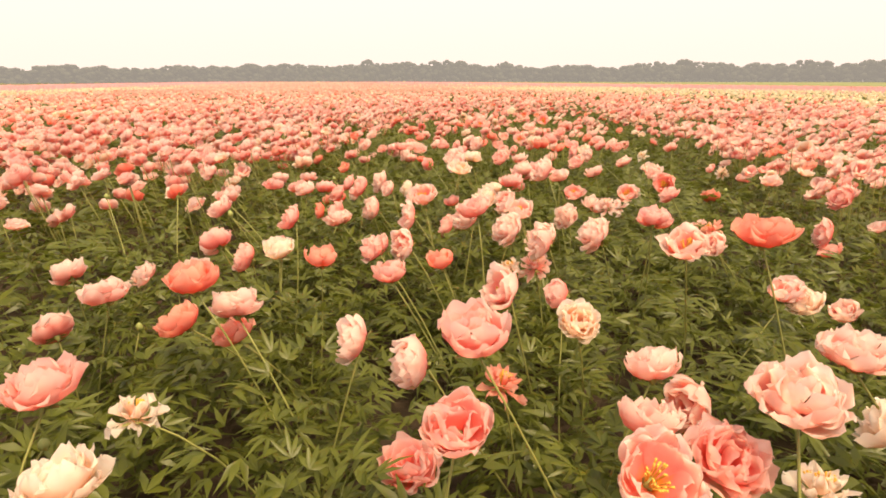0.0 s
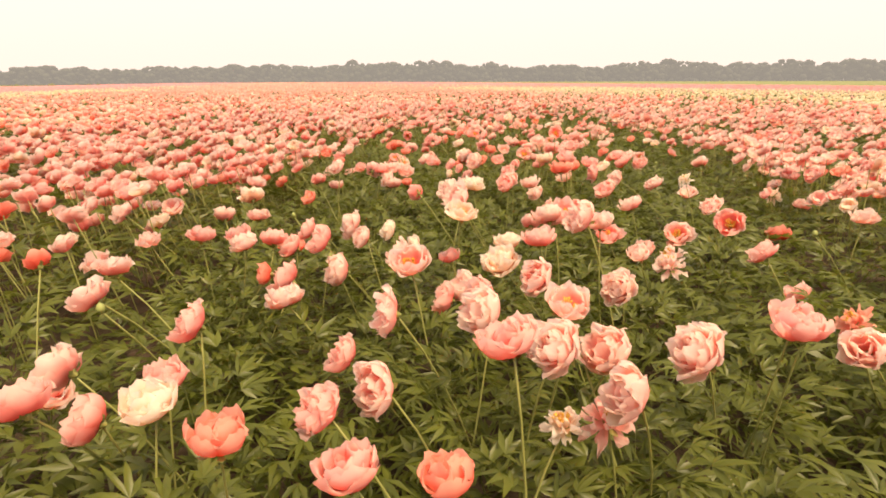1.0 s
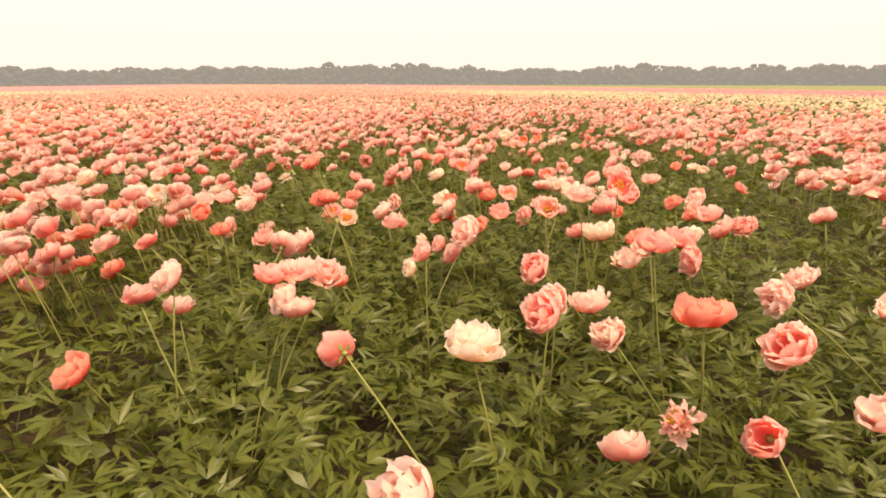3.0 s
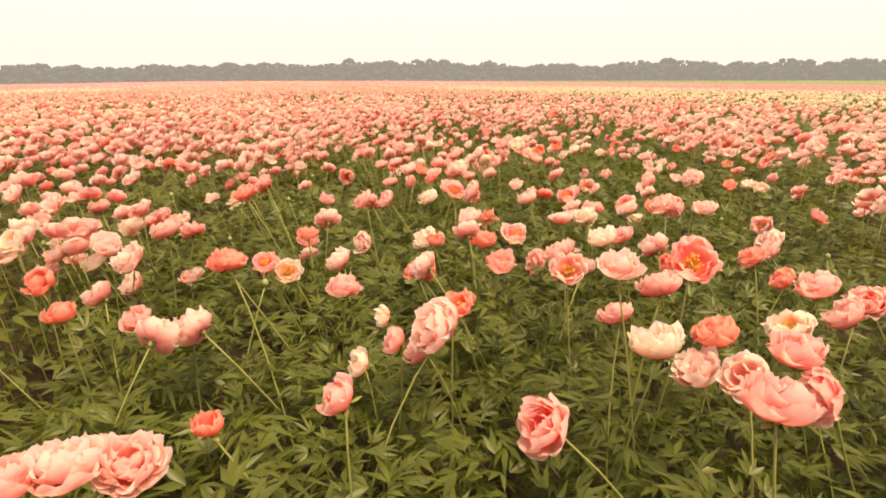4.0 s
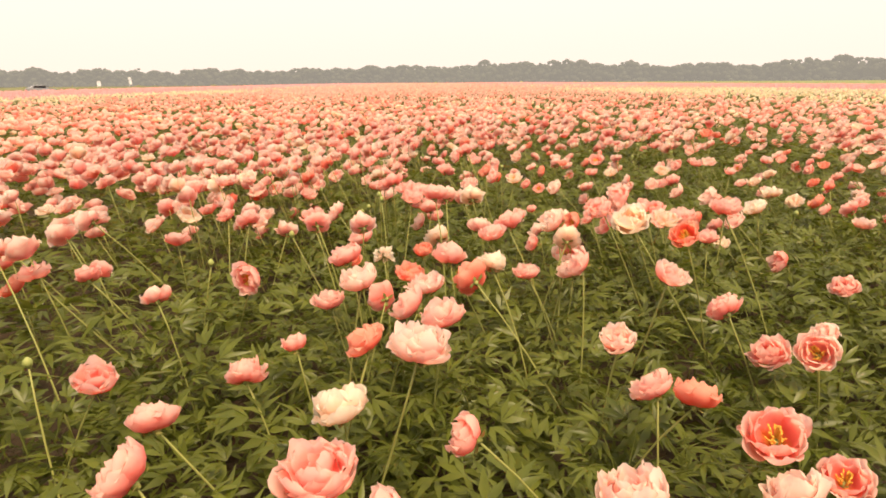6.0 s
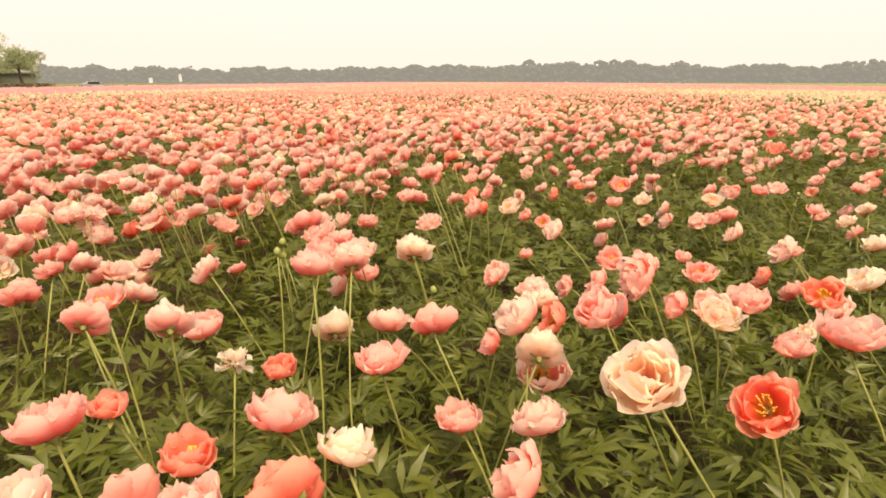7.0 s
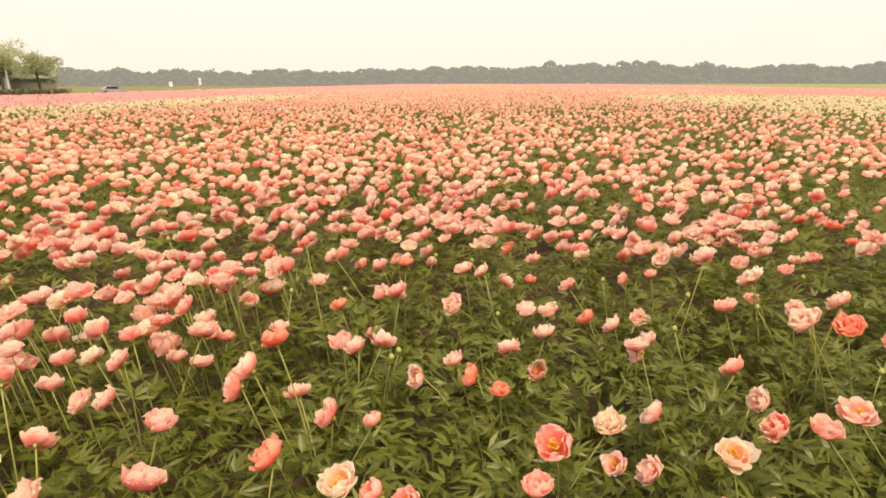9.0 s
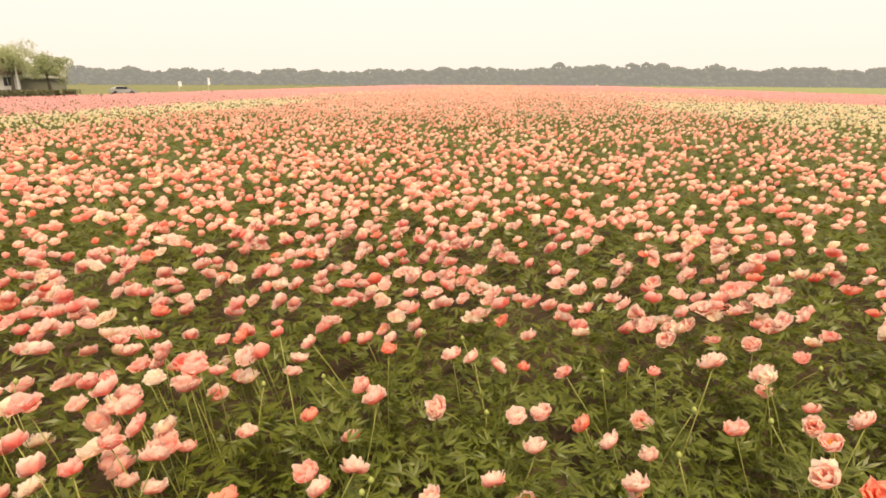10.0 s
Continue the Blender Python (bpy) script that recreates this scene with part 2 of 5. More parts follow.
# ---- peony pieces ----
def petal(rng, at, length, width, low, high, spoon, nu, nv, frill, tone=0.2):
    """One petal: a spoon-shaped blade that leaves the heart at the slope low and ends at the slope high (degrees), with a lobed, crimped rim."""
    u, w = np.linspace(-1, 1, nu + 1), 1 - (1 - np.linspace(0, 1, nv + 1)) ** 1.35
    U, W = np.meshgrid(u, w)
    p = rng.uniform(0, 6.28, 5)
    rim = np.clip((W - 0.35) / 0.65, 0, 1) ** 1.4
    lobes = 0.05 * np.sin(3.0 * U + p[0]) + 0.05 * np.sin(7.4 * U + p[1]) + (0.045 * np.sin(13.0 * U + p[4]) if nu > 7 else 0) - 0.12 * np.exp(-((U - rng.uniform(-0.6, 0.6)) / 0.13) ** 2) * rng.uniform(0, 1)
    run = W * (1 + rim * (0.6 * min(frill, 1.2) * lobes * (1 - 0.75 * U * U) - 0.26 * np.abs(U) ** 3.5))
    a0, a1 = math.radians(low), math.radians(high)
    f = np.linspace(0, 1.2, 49)
    slope = a0 + (a1 - a0) * f ** 1.15
    step = length * (f[1] - f[0])
    out = np.interp(run, f, np.cumsum(np.cos(slope)) * step - math.cos(a0) * step)
    up = np.interp(run, f, np.cumsum(np.sin(slope)) * step - math.sin(a0) * step)
    ang = a0 + (a1 - a0) * np.clip(run, 0, 1.2) ** 1.15
    half = width * (0.20 + 0.80 * np.sin(1.571 * np.minimum(1, 1.45 * W))) * np.sqrt(1 - 0.6 * np.clip((W - 0.5) / 0.5, 0, 1) ** 4)
    side = spoon * np.sin(U * half / spoon)
    fold = spoon * (1 - np.cos(U * half / spoon)) * (1 - 0.65 * rim)
    fold = fold + frill * rim * length * (0.075 * np.sin(2.6 * U + p[2]) + 0.035 * np.sin(5.6 * U + p[3]) + (0.014 * np.sin(11.0 * U + p[0]) if nu > 7 else 0)) + 0.012 * length * np.sin(9 * W + 4 * U + p[4])
    r = 0.006 + out - fold * np.sin(ang)
    z = up + fold * np.cos(ang)
    ca, sa = math.cos(at), math.sin(at)
    v = np.stack([r * ca - side * sa, r * sa + side * ca, z], 2).reshape(-1, 3)
    a = (np.arange(nv)[:, None] * (nu + 1) + np.arange(nu)[None]).ravel()
    t = np.vstack([np.stack([a, a + 1, a + nu + 2], 1), np.stack([a, a + nu + 2, a + nu + 1], 1)])
    return v, t, np.clip(tone + (1 - tone) * (W.ravel() ** 1.15 - 0.06 * np.abs(U.ravel())), 0, 1), 0


def ring(rng, count, length, width, low, high, spoon, frill, tone, nu, nv):
    turn = rng.uniform(0, 6.28)
    out = []
    for k in range(count):
        at = turn + 2 * math.pi * (k + rng.uniform(-0.28, 0.28)) / count
        out.append(petal(rng, at, length * rng.uniform(0.82, 1.12), width * rng.uniform(0.82, 1.22), low + rng.normal(0, 6), high + rng.normal(0, 10), spoon * rng.uniform(0.85, 1.3), nu, nv, frill, tone))
    return out


# kinds: 0 half-closed ball, 1 cup, 2 wide bowl, 3 ruffled and full, 4 spent and ragged
# rings of (count, length, half width, slope at the heart, slope at the rim, spoon radius, frill, tone of the base)
SHAPES = [
    [(5, 0.082, 0.042, -10, 128, 0.038, 0.7, 0.24), (4, 0.074, 0.036, 18, 126, 0.036, 0.9, 0.24), (3, 0.062, 0.030, 46, 116, 0.034, 1.0, 0.28)],
    [(6, 0.089, 0.050, -12, 108, 0.048, 0.9, 0.26), (6, 0.088, 0.046, 6, 114, 0.046, 1.1, 0.26), (5, 0.079, 0.040, 28, 112, 0.042, 1.3, 0.22), (4, 0.068, 0.032, 54, 106, 0.038, 1.4, 0.16)],
    [(6, 0.092, 0.050, -10, 104, 0.050, 0.9, 0.24), (5, 0.090, 0.046, 4, 112, 0.047, 1.1, 0.14), (4, 0.076, 0.038, 22, 110, 0.042, 1.2, 0.0)],
    [(7, 0.087, 0.048, -22, 90, 0.050, 1.0, 0.30), (6, 0.087, 0.046, -2, 106, 0.046, 1.2, 0.30), (6, 0.082, 0.040, 22, 112, 0.042, 1.3, 0.24), (5, 0.074, 0.034, 44, 110, 0.038, 1.4, 0.18), (4, 0.064, 0.027, 66, 104, 0.034, 1.4, 0.14)],
    [(6, 0.062, 0.015, -50, 20, 0.022, 2.4, 0.35), (7, 0.058, 0.013, -5, 85, 0.020, 2.6, 0.35), (6, 0.052, 0.012, 40, 100, 0.020, 2.4, 0.25)],
]


def calyx(rng):
    """The green knob under a flower and its pointed sepals."""
    v, t, a, i = tube([(0, 0, -0.014), (0, 0, -0.004), (0, 0, 0.006)], [0.004, 0.011, 0.012], 6)
    out = [(v, t, a, 1)]
    for k in range(4):
        v, t, a, i = petal(rng, k * 1.57 + rng.uniform(-0.4, 0.4), rng.uniform(0.026, 0.042), 0.008, -25, rng.uniform(-5, 60), 0.02, 2, 2, 0.2)
        out.append((v - (0, 0, 0.004), t, a, 1))
    return out


def stamens(rng):
    """A tuft of short yellow threads."""
    pieces = []
    for k in range(26):
        a, r = rng.uniform(0, 6.28), 0.022 * math.sqrt(rng.uniform(0.05, 1))
        x, y = r * math.cos(a), r * math.sin(a)
        pieces.append(tube([(x * 0.5, y * 0.5, 0.005), (x, y, 0.028), (x * 1.2, y * 1.2, 0.036)], [0.0012, 0.0015, 0.0026], 3))
    return joined(pieces)


def leaflet(length, width, at, direction, droop, full=True):
    """A lance-shaped leaflet, folded along its middle."""
    d = np.array([math.sin(direction), math.cos(direction), 0])
    s = np.array([d[1], -d[0], 0])
    def place(f, side):
        lift = -droop * f * f * length + (0.16 * width if side else 0)
        return np.array(at) + d * length * f + s * side + np.array([0, 0, lift])
    if full:
        v = [place(0, 0)]
        for f, w in ((0.32, 0.46), (0.66, 0.42)):
            v += [place(f, -w * width), place(f, 0), place(f, w * width)]
        v.append(place(1, 0))
        t = [(0, 2, 1), (0, 3, 2), (1, 2, 5), (1, 5, 4), (2, 3, 6), (2, 6, 5), (4, 5, 7), (5, 6, 7)]
    elif full is None:
        v = [place(0, 0), place(0.42, -0.5 * width), place(0.42, 0), place(0.42, 0.5 * width), place(1, 0)]
        t = [(0, 2, 1), (0, 3, 2), (1, 2, 4), (2, 3, 4)]
    else:
        v = [place(0, 0), place(0.45, -0.5 * width), place(0.45, 0.5 * width), place(1, 0)]
        t = [(0, 2, 1), (1, 2, 3)]
    return np.array(v), np.array(t), np.zeros(len(v)), 0


def compound_leaf(rng, full=True):
    """A peony leaf: a stalk with three branches of three leaflets."""
    pieces = []
    if full:
        pieces.append(tube([(0, -0.02, 0), (0, 0.08, 0.012), (0, 0.15, 0.012)], [0.003, 0.0026, 0.002], 3))
    for a0, start, reach in ((0.0, 0.15, 0.05), (-0.85, 0.09, 0.06), (0.85, 0.10, 0.06)):
        a0 += rng.uniform(-0.15, 0.15)
        node = np.array([math.sin(a0) * reach, start + math.cos(a0) * reach, 0.012 + rng.uniform(-0.01, 0.02)])
        for a1, ln in ((0.0, 0.125), (-0.5, 0.105), (0.5, 0.105), (-1.05, 0.075), (1.05, 0.075)) if full else ((0.0, 0.12), (-0.55, 0.095), (0.55, 0.095)):
            pieces.append(leaflet(ln * (0.88 if full else 1.0) * rng.uniform(0.8, 1.2), (0.0195 if full else 0.024) * rng.uniform(0.8, 1.25), node, a0 + a1 + rng.uniform(-0.15, 0.15), rng.uniform(0.1, 0.75), full if abs(a1) < 1 else None))
    return joined(pieces)


def leaf_turns(az, pitch, roll, size):
    """Turns of leaves that reach out along y: pitched up, rolled, then turned about z."""
    k = len(az)
    ca, sa, cp, sp, cr, sr = np.cos(az), np.sin(az), np.cos(pitch), np.sin(pitch), np.cos(roll), np.sin(roll)
    o, e = np.zeros(k), np.ones(k)
    rz = np.stack([ca, -sa, o, sa, ca, o, o, o, e], 1).reshape(-1, 3, 3)
    rx = np.stack([e, o, o, o, cp, -sp, o, sp, cp], 1).reshape(-1, 3, 3)
    ry = np.stack([cr, o, sr, o, e, o, -sr, o, cr], 1).reshape(-1, 3, 3)
    return (rz @ rx @ ry) * np.reshape(size, (-1, 1, 1))


RNG = np.random.default_rng(7)
LEAF_FULL = [compound_leaf(RNG) for _ in range(7)]
LEAF_LIGHT = [compound_leaf(RNG, False) for _ in range(5)]
LEAF_FOLDED = [compound_leaf(RNG, None) for _ in range(3)]
LEAF_MESHES = [mesh_of("leaf", v, t, [LEAF], None, a) for v, t, a, i in LEAF_FULL]
STAMEN_MESH = mesh_of("stamen_tuft", *stamens(RNG)[:2], [STAMEN])

def build_head(kind, across, up):
    """The outer petals and the heart of a flower."""
    outer = ring(RNG, *SHAPES[kind][0], across, up)
    heart = [*calyx(RNG)]
    for k, row in enumerate(SHAPES[kind][1:]):
        heart += ring(RNG, *row, across - k // 2, up - (k > 1))
    return outer, heart


# four of each kind, fine beside the path and plainer further off
HEADS = [build_head(kind, 10, 5) for kind in range(5) for variant in range(4)]
PLAIN_HEADS = [build_head(kind, 4, 3) for kind in range(5) for variant in range(4)]
HEAD_MESHES = {}


def head_meshes(variant, tone, apart):
    """The heart of a flower and its outer petals; not apart: all of it in one."""
    if (variant, tone, apart) not in HEAD_MESHES:
        outer, heart = (HEADS if apart else PLAIN_HEADS)[variant]
        v, t, a, i = joined(heart if apart else heart + outer)
        HEAD_MESHES[variant, tone, apart] = (mesh_of("flower", v, t, [TONES[tone], STEM], i, a), [mesh_of("petal", p[0], p[1], [TONES[tone]], None, p[2]) for p in outer] if apart else [])
    return HEAD_MESHES[variant, tone, apart]


def light_head(rng, kind, nu, nv, rings, share=1.0):
    """The same shapes with fewer and plainer petals, for the rest of the field."""
    pieces = []
    for k, row in enumerate((SHAPES[kind] if rings > 2 else SHAPES[kind][:1] + SHAPES[kind][-2:])[:rings]):
        count = max(4, round(row[0] * share))
        pieces += ring(rng, count, row[1], row[2] * row[0] / count, *row[3:], nu, nv)
    v, t, a, i = joined(pieces)
    return v, t, 0.20 + 0.80 * a, i


def tone_of(rng, x, y=0.0, p=(0.06, 0.17, 0.17, 0.24, 0.23, 0.13)):
    """The bed's colours by its strips: coral in the middle, ivory beside it, pink outside."""
    if x < -18 or x > 33:
        return 4
    if x < -10.6 or x > 15:
        return 5 if rng.random() < (0.9 if y < 60 else 0.35 if y < 110 else 0.1) else 4 if rng.random() < 0.55 else 1
    return int(rng.choice([0, 1, 1, 2, 2, 3], p=p))


KIND_OF_TONE = {0: (0, 0, 1, 1, 1, 1, 2, 3), 1: (0, 1, 1, 1, 3, 3, 1, 2), 2: (1, 1, 1, 3, 3, 3, 3, 2), 3: (3, 3, 3, 3, 3, 1, 1, 2), 4: (1, 1, 3, 3, 1, 3, 1, 3), 5: (3, 3, 3, 1, 3, 3, 1, 3)}


def off_path(x, y):
    """Distance from the line along which the camera goes."""
    a, d = np.array([0.3, -0.3]), np.array([3.8, 10.2])
    f = np.clip(((x - a[0]) * d[0] + (y - a[1]) * d[1]) / (d @ d), 0, 1)
    return np.hypot(x - a[0] - f * d[0], y - a[1] - f * d[1])


# bare soil between the plants
BARE = [(0.61, 1.87, 0.16), (3.31, 10.56, 0.17), (3.01, 11.79, 0.11), (4.7, 12.67, 0.12), (1.85, 6.72, 0.12), (1.11, 13.4, 0.1)]


def is_bare(px, py, margin=0.0):
    return any(math.hypot(px - bx, py - by) < r + margin for bx, by, r in BARE)


BUD_BALL = tube([(0, 0, -0.008), (0, 0, 0.0), (0, 0, 0.009), (0, 0, 0.019), (0, 0, 0.026)], [0.004, 0.011, 0.0145, 0.011, 0.004], 7)
BUD_MESH = mesh_of("bud", BUD_BALL[0], BUD_BALL[1], [BUD])


TONE_WORDS = ["coral", "salmon", "blush", "cream", "pink", "ivory"]
KIND_WORDS = ["half-closed", "cupped", "wide open", "full ruffled", "spent ragged"]


# which way a flower faces: up, to the west, south to the path, or north away from it
FACING = {"U": (-0.08, 0.14, 1.0), "L": (-0.85, 0.05, 0.5), "C": (-0.18, -0.42, 0.86), "A": (-0.15, 0.75, 0.65)}


def peony_plant(x, y, seed, heads, spare=1):
    """A peony: leaves round its foot, and stems that lean to their flowers. heads: (x, y, z, tone) in the world, and where it is plain the kind and facing."""
    rng = np.random.default_rng(seed)
    top = new("peony_plant")
    top.location = (x, y, 0)
    heads = [(*h[:4], h[4] if len(h) > 4 else "", bool(off_path(h[0], h[1]) < 1.3)) for h in heads]
    for _ in range(spare):
        hx, hy = x + rng.uniform(-0.36, 0.3), y + rng.uniform(-0.28, 0.28)
        heads.append((hx, hy, rng.uniform(0.68, 0.88), tone_of(rng, hx), "", False))
    shown = sorted({h[3] for h in heads})
    tagged(top, "leafy green peony plant with " + " and ".join(TONE_WORDS[k] for k in (shown if len(shown) < 3 else shown[:1] + shown[-1:])) + " flowers on long stems", "flower", "peony plants in rows")
    for hx, hy, hz, tone, habit, near in heads:
        foot = np.array([rng.uniform(-0.15, 0.15), rng.uniform(-0.15, 0.15), 0.02])
        tip = np.array([hx - x, hy - y, hz - 0.035])
        knee = foot + (tip - foot) * 0.42 + np.array([0, 0, 0.14]) + rng.uniform(-0.08, 0.08, 3)
        f = np.linspace(0, 1, 7)[:, None]
        pts = (1 - f) ** 2 * foot + 2 * f * (1 - f) * knee + f * f * tip
        v, t, a, i = tube(pts, np.linspace(0.0037, 0.0028, 7), 5)
        stem = new("stem", mesh_of("stem", v, t, [STEM]))
        stem.parent = top
        axis = (pts[-1] - pts[-2]) / np.linalg.norm(pts[-1] - pts[-2]) * 0.55
        axis = axis + np.array([-0.36, 0.34, 0.42]) + rng.normal(0, 0.34, 3)
        if habit:
            axis = np.array(FACING[habit[1]]) + rng.normal(0, 0.16, 3)
        if not near and not habit and rng.random() < 0.16:
            bud = new("bud", BUD_MESH)
            bud.parent = top
            bud.location = pts[-1]
            tagged(bud, "closed round green bud")
            continue
        kind = int(rng.choice(KIND_OF_TONE[tone]))
        if habit:
            kind = int(habit[0])
        elif rng.random() < 0.035:
            kind, tone = 4, 3 if rng.random() < 0.6 else tone
        if kind == 2 and not habit:
            axis[1] -= 0.55
        variant = kind * 4 + int(rng.integers(4))
        flower_mesh, petals = head_meshes(variant, tone, near)
        flower = new("flower", flower_mesh)
        flower.parent = top
        tagged(flower, KIND_WORDS[kind] + " " + TONE_WORDS[tone] + " peony flower")
        size = rng.uniform(0.80, 1.08) * (1.15 - 0.15 * min(1, max(0, (hy - 3) / 3)) - 0.10 * min(1, max(0, (hy - 8) / 2)))
        m = Matrix(turns_to(axis[None], np.array([rng.uniform(0, 6.28)]), 1.0)[0].tolist()).to_4x4()
        flower.matrix_basis = Matrix.Translation(Vector(pts[-1])) @ m @ Matrix.Diagonal((size, size, size, 1))
        if near:
            for p in petals:
                new("petal", p).parent = flower
        if kind in (2, 4):
            new("stamen_tuft", STAMEN_MESH).parent = flower
    n = 23
    az = rng.uniform(0, 0.6) + np.arange(n) * 2.4
    low = (np.arange(n) % 3) / 2
    for k in range(n):
        reach = rng.uniform(0.03, 0.12)
        h = 0.24 + 0.34 * low[k] + rng.uniform(-0.05, 0.07)
        if is_bare(x - math.sin(az[k]) * (reach + 0.17), y + math.cos(az[k]) * (reach + 0.17), 0.08):
            continue
        m = leaf_turns(az[k:k + 1], np.array([rng.uniform(0.15, 0.65) + 0.35 * low[k]]), np.array([rng.uniform(-0.4, 0.4)]), rng.uniform(0.58, 0.88))[0]
        leaf = new("leaf", LEAF_MESHES[int(rng.integers(len(LEAF_MESHES)))])
        leaf.parent = top
        leaf.matrix_basis = Matrix.Translation((-math.sin(az[k]) * reach, math.cos(az[k]) * reach, h)) @ Matrix(m.tolist()).to_4x4()
    return top


# ---- the ground and the far setting ----
def flat(name, corners, mat, z, label, category):
    me = bpy.data.meshes.new(name)
    me.from_pydata([(px, py, z) for px, py in corners], [], [tuple(range(len(corners)))])
    me.materials.append(mat)
    return tagged(new(name, me), label, category, kind="structure")


flat("ground", [(-2500, -1500), (2500, -1500), (2500, 4000), (-2500, 4000)], SOIL, 0, "brown tilled soil of the flower field with grass beyond", "ground")
flat("road", [(-64, -300), (-58.5, -300), (-58.5, 420), (-64, 420)], ASPHALT, 0.03, "narrow grey asphalt country road beside the field", "road")


def canopy_sheet():
    """The closed green top of the plants, uneven, away from the path."""
    rng = np.random.default_rng(3)
    xs = np.concatenate([np.arange(-40, 63, 0.9)])
    ys = np.concatenate([np.arange(-30, -8, 2.0), np.arange(-8, 45, 0.7), np.arange(45, 130, 2.0), np.arange(130, 331, 8.0)])
    X, Y = np.meshgrid(xs, ys)
    away = off_path(X, Y)
    Z = -0.12 + 0.22 * np.clip((away - 9.0) / 1.5, 0, 1) + 0.40 * np.clip((away - 9.5) / 6, 0, 1) + rng.uniform(-0.09, 0.09, X.shape) * np.clip((away - 9.0) / 6, 0, 1)
    Z = Z + np.where(Y > 60, 0.12, 0)
    behind = (np.degrees(np.arctan2(X - 2.0, Y + 3.0)) < -56) | (np.degrees(np.arctan2(X - 2.0, Y + 3.0)) > 64)
    Z = np.where(behind & (away > 5.0), 0.45 + rng.uniform(-0.1, 0.1, X.shape), Z)
    near = (away < 8.6) & ~(behind & (away > 5.0))
    v = np.stack([X + rng.uniform(-0.2, 0.2, X.shape), Y, Z], 2).reshape(-1, 3)
    w = len(xs)
    q = (np.arange(len(ys) - 1)[:, None] * w + np.arange(w - 1)[None]).ravel()
    keep = ~(near.ravel()[q] & near.ravel()[q + 1] & near.ravel()[q + w] & near.ravel()[q + w + 1])
    q = q[keep]
    t = np.vstack([np.stack([q, q + 1, q + w + 1], 1), np.stack([q, q + w + 1, q + w], 1)])
    ob = new("peony_foliage", mesh_of("peony_foliage", v, t, [CANOPY]))
    return tagged(ob, "closed dark green peony foliage filling the field", "foliage", kind="stuff")


canopy_sheet()


def lump(rng, sides=3, size=1.0):
    """A far flower head: a small uneven dome, toned deeper below for petal bases and painted underside shade."""
    v, a = [], []
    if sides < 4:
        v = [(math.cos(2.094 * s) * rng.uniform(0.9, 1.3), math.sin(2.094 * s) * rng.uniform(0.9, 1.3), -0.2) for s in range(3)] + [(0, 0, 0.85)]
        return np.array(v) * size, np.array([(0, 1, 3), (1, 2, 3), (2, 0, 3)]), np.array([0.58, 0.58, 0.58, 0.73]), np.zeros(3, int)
    for k, (r, z) in enumerate(((0.9, -0.2), (0.8, 0.5))):
        for s in range(sides):
            q = 6.283 * (s + 0.5 * k) / sides
            f = r * rng.uniform(0.8, 1.15)
            v.append((f * math.cos(q), f * math.sin(q), z + rng.uniform(-0.12, 0.12)))
            a.append((0.66, 0.80)[k] + rng.uniform(-0.1, 0.1))
    v.append((rng.uniform(-0.2, 0.2), rng.uniform(-0.2, 0.2), 0.8)), a.append(0.85)
    t = []
    for s in range(sides):
        q = (s + 1) % sides
        t += [(s, q, q + sides), (s, q + sides, s + sides), (s + sides, q + sides, 2 * sides)]
    return np.array(v) * size, np.array(t), np.array(a), np.zeros(len(t), int)


def pom(rng, kind, sides, rows):
    """A full flower some way off: a crimped ball, its petals shown by folds, drawn in below."""
    width, high = ((0.040, 0.064), (0.054, 0.066), (0.060, 0.056), (0.062, 0.070))[kind]
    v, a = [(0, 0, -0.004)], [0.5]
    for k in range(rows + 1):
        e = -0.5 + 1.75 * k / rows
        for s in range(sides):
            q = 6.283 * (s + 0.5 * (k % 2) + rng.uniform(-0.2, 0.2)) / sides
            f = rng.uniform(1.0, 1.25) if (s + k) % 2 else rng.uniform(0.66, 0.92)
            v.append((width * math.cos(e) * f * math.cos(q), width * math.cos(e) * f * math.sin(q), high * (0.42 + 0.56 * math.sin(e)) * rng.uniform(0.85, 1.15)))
            # petal colour plus painted underside shade: deeper downward; outer folds paler, inner deeper
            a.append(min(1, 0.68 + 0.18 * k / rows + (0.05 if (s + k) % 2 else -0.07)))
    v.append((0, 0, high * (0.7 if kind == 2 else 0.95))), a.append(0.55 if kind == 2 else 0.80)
    t = [(0, 1 + (s + 1) % sides, 1 + s) for s in range(sides)]
    for k in range(rows):
        for s in range(sides):
            p, q = 1 + k * sides + s, 1 + k * sides + (s + 1) % sides
            t += [(p, q, q + sides), (p, q + sides, p + sides)]
    n = len(v) - 1
    t += [(1 + rows * sides + s, 1 + rows * sides + (s + 1) % sides, n) for s in range(sides)]
    return np.array(v), np.array(t), np.array(a), np.zeros(len(t), int)


def in_reach(x, y):
    """The part of the field that the walk looks at."""
    ang = np.degrees(np.arctan2(x - 2.0, y + 3.0))
    return ((ang > -52) & (ang < 60)) | ((off_path(x, y) < 7.2) & ((x * 7.3 + y * 3.1) % 1.0 < 0.4))


def in_bed(x, y):
    """The stretch of single plants along the walk."""
    mid = 0.45 + 0.36 * y
    return (np.abs(x - mid) < 2.15) & (y > 0.15) & (y < 13.3)


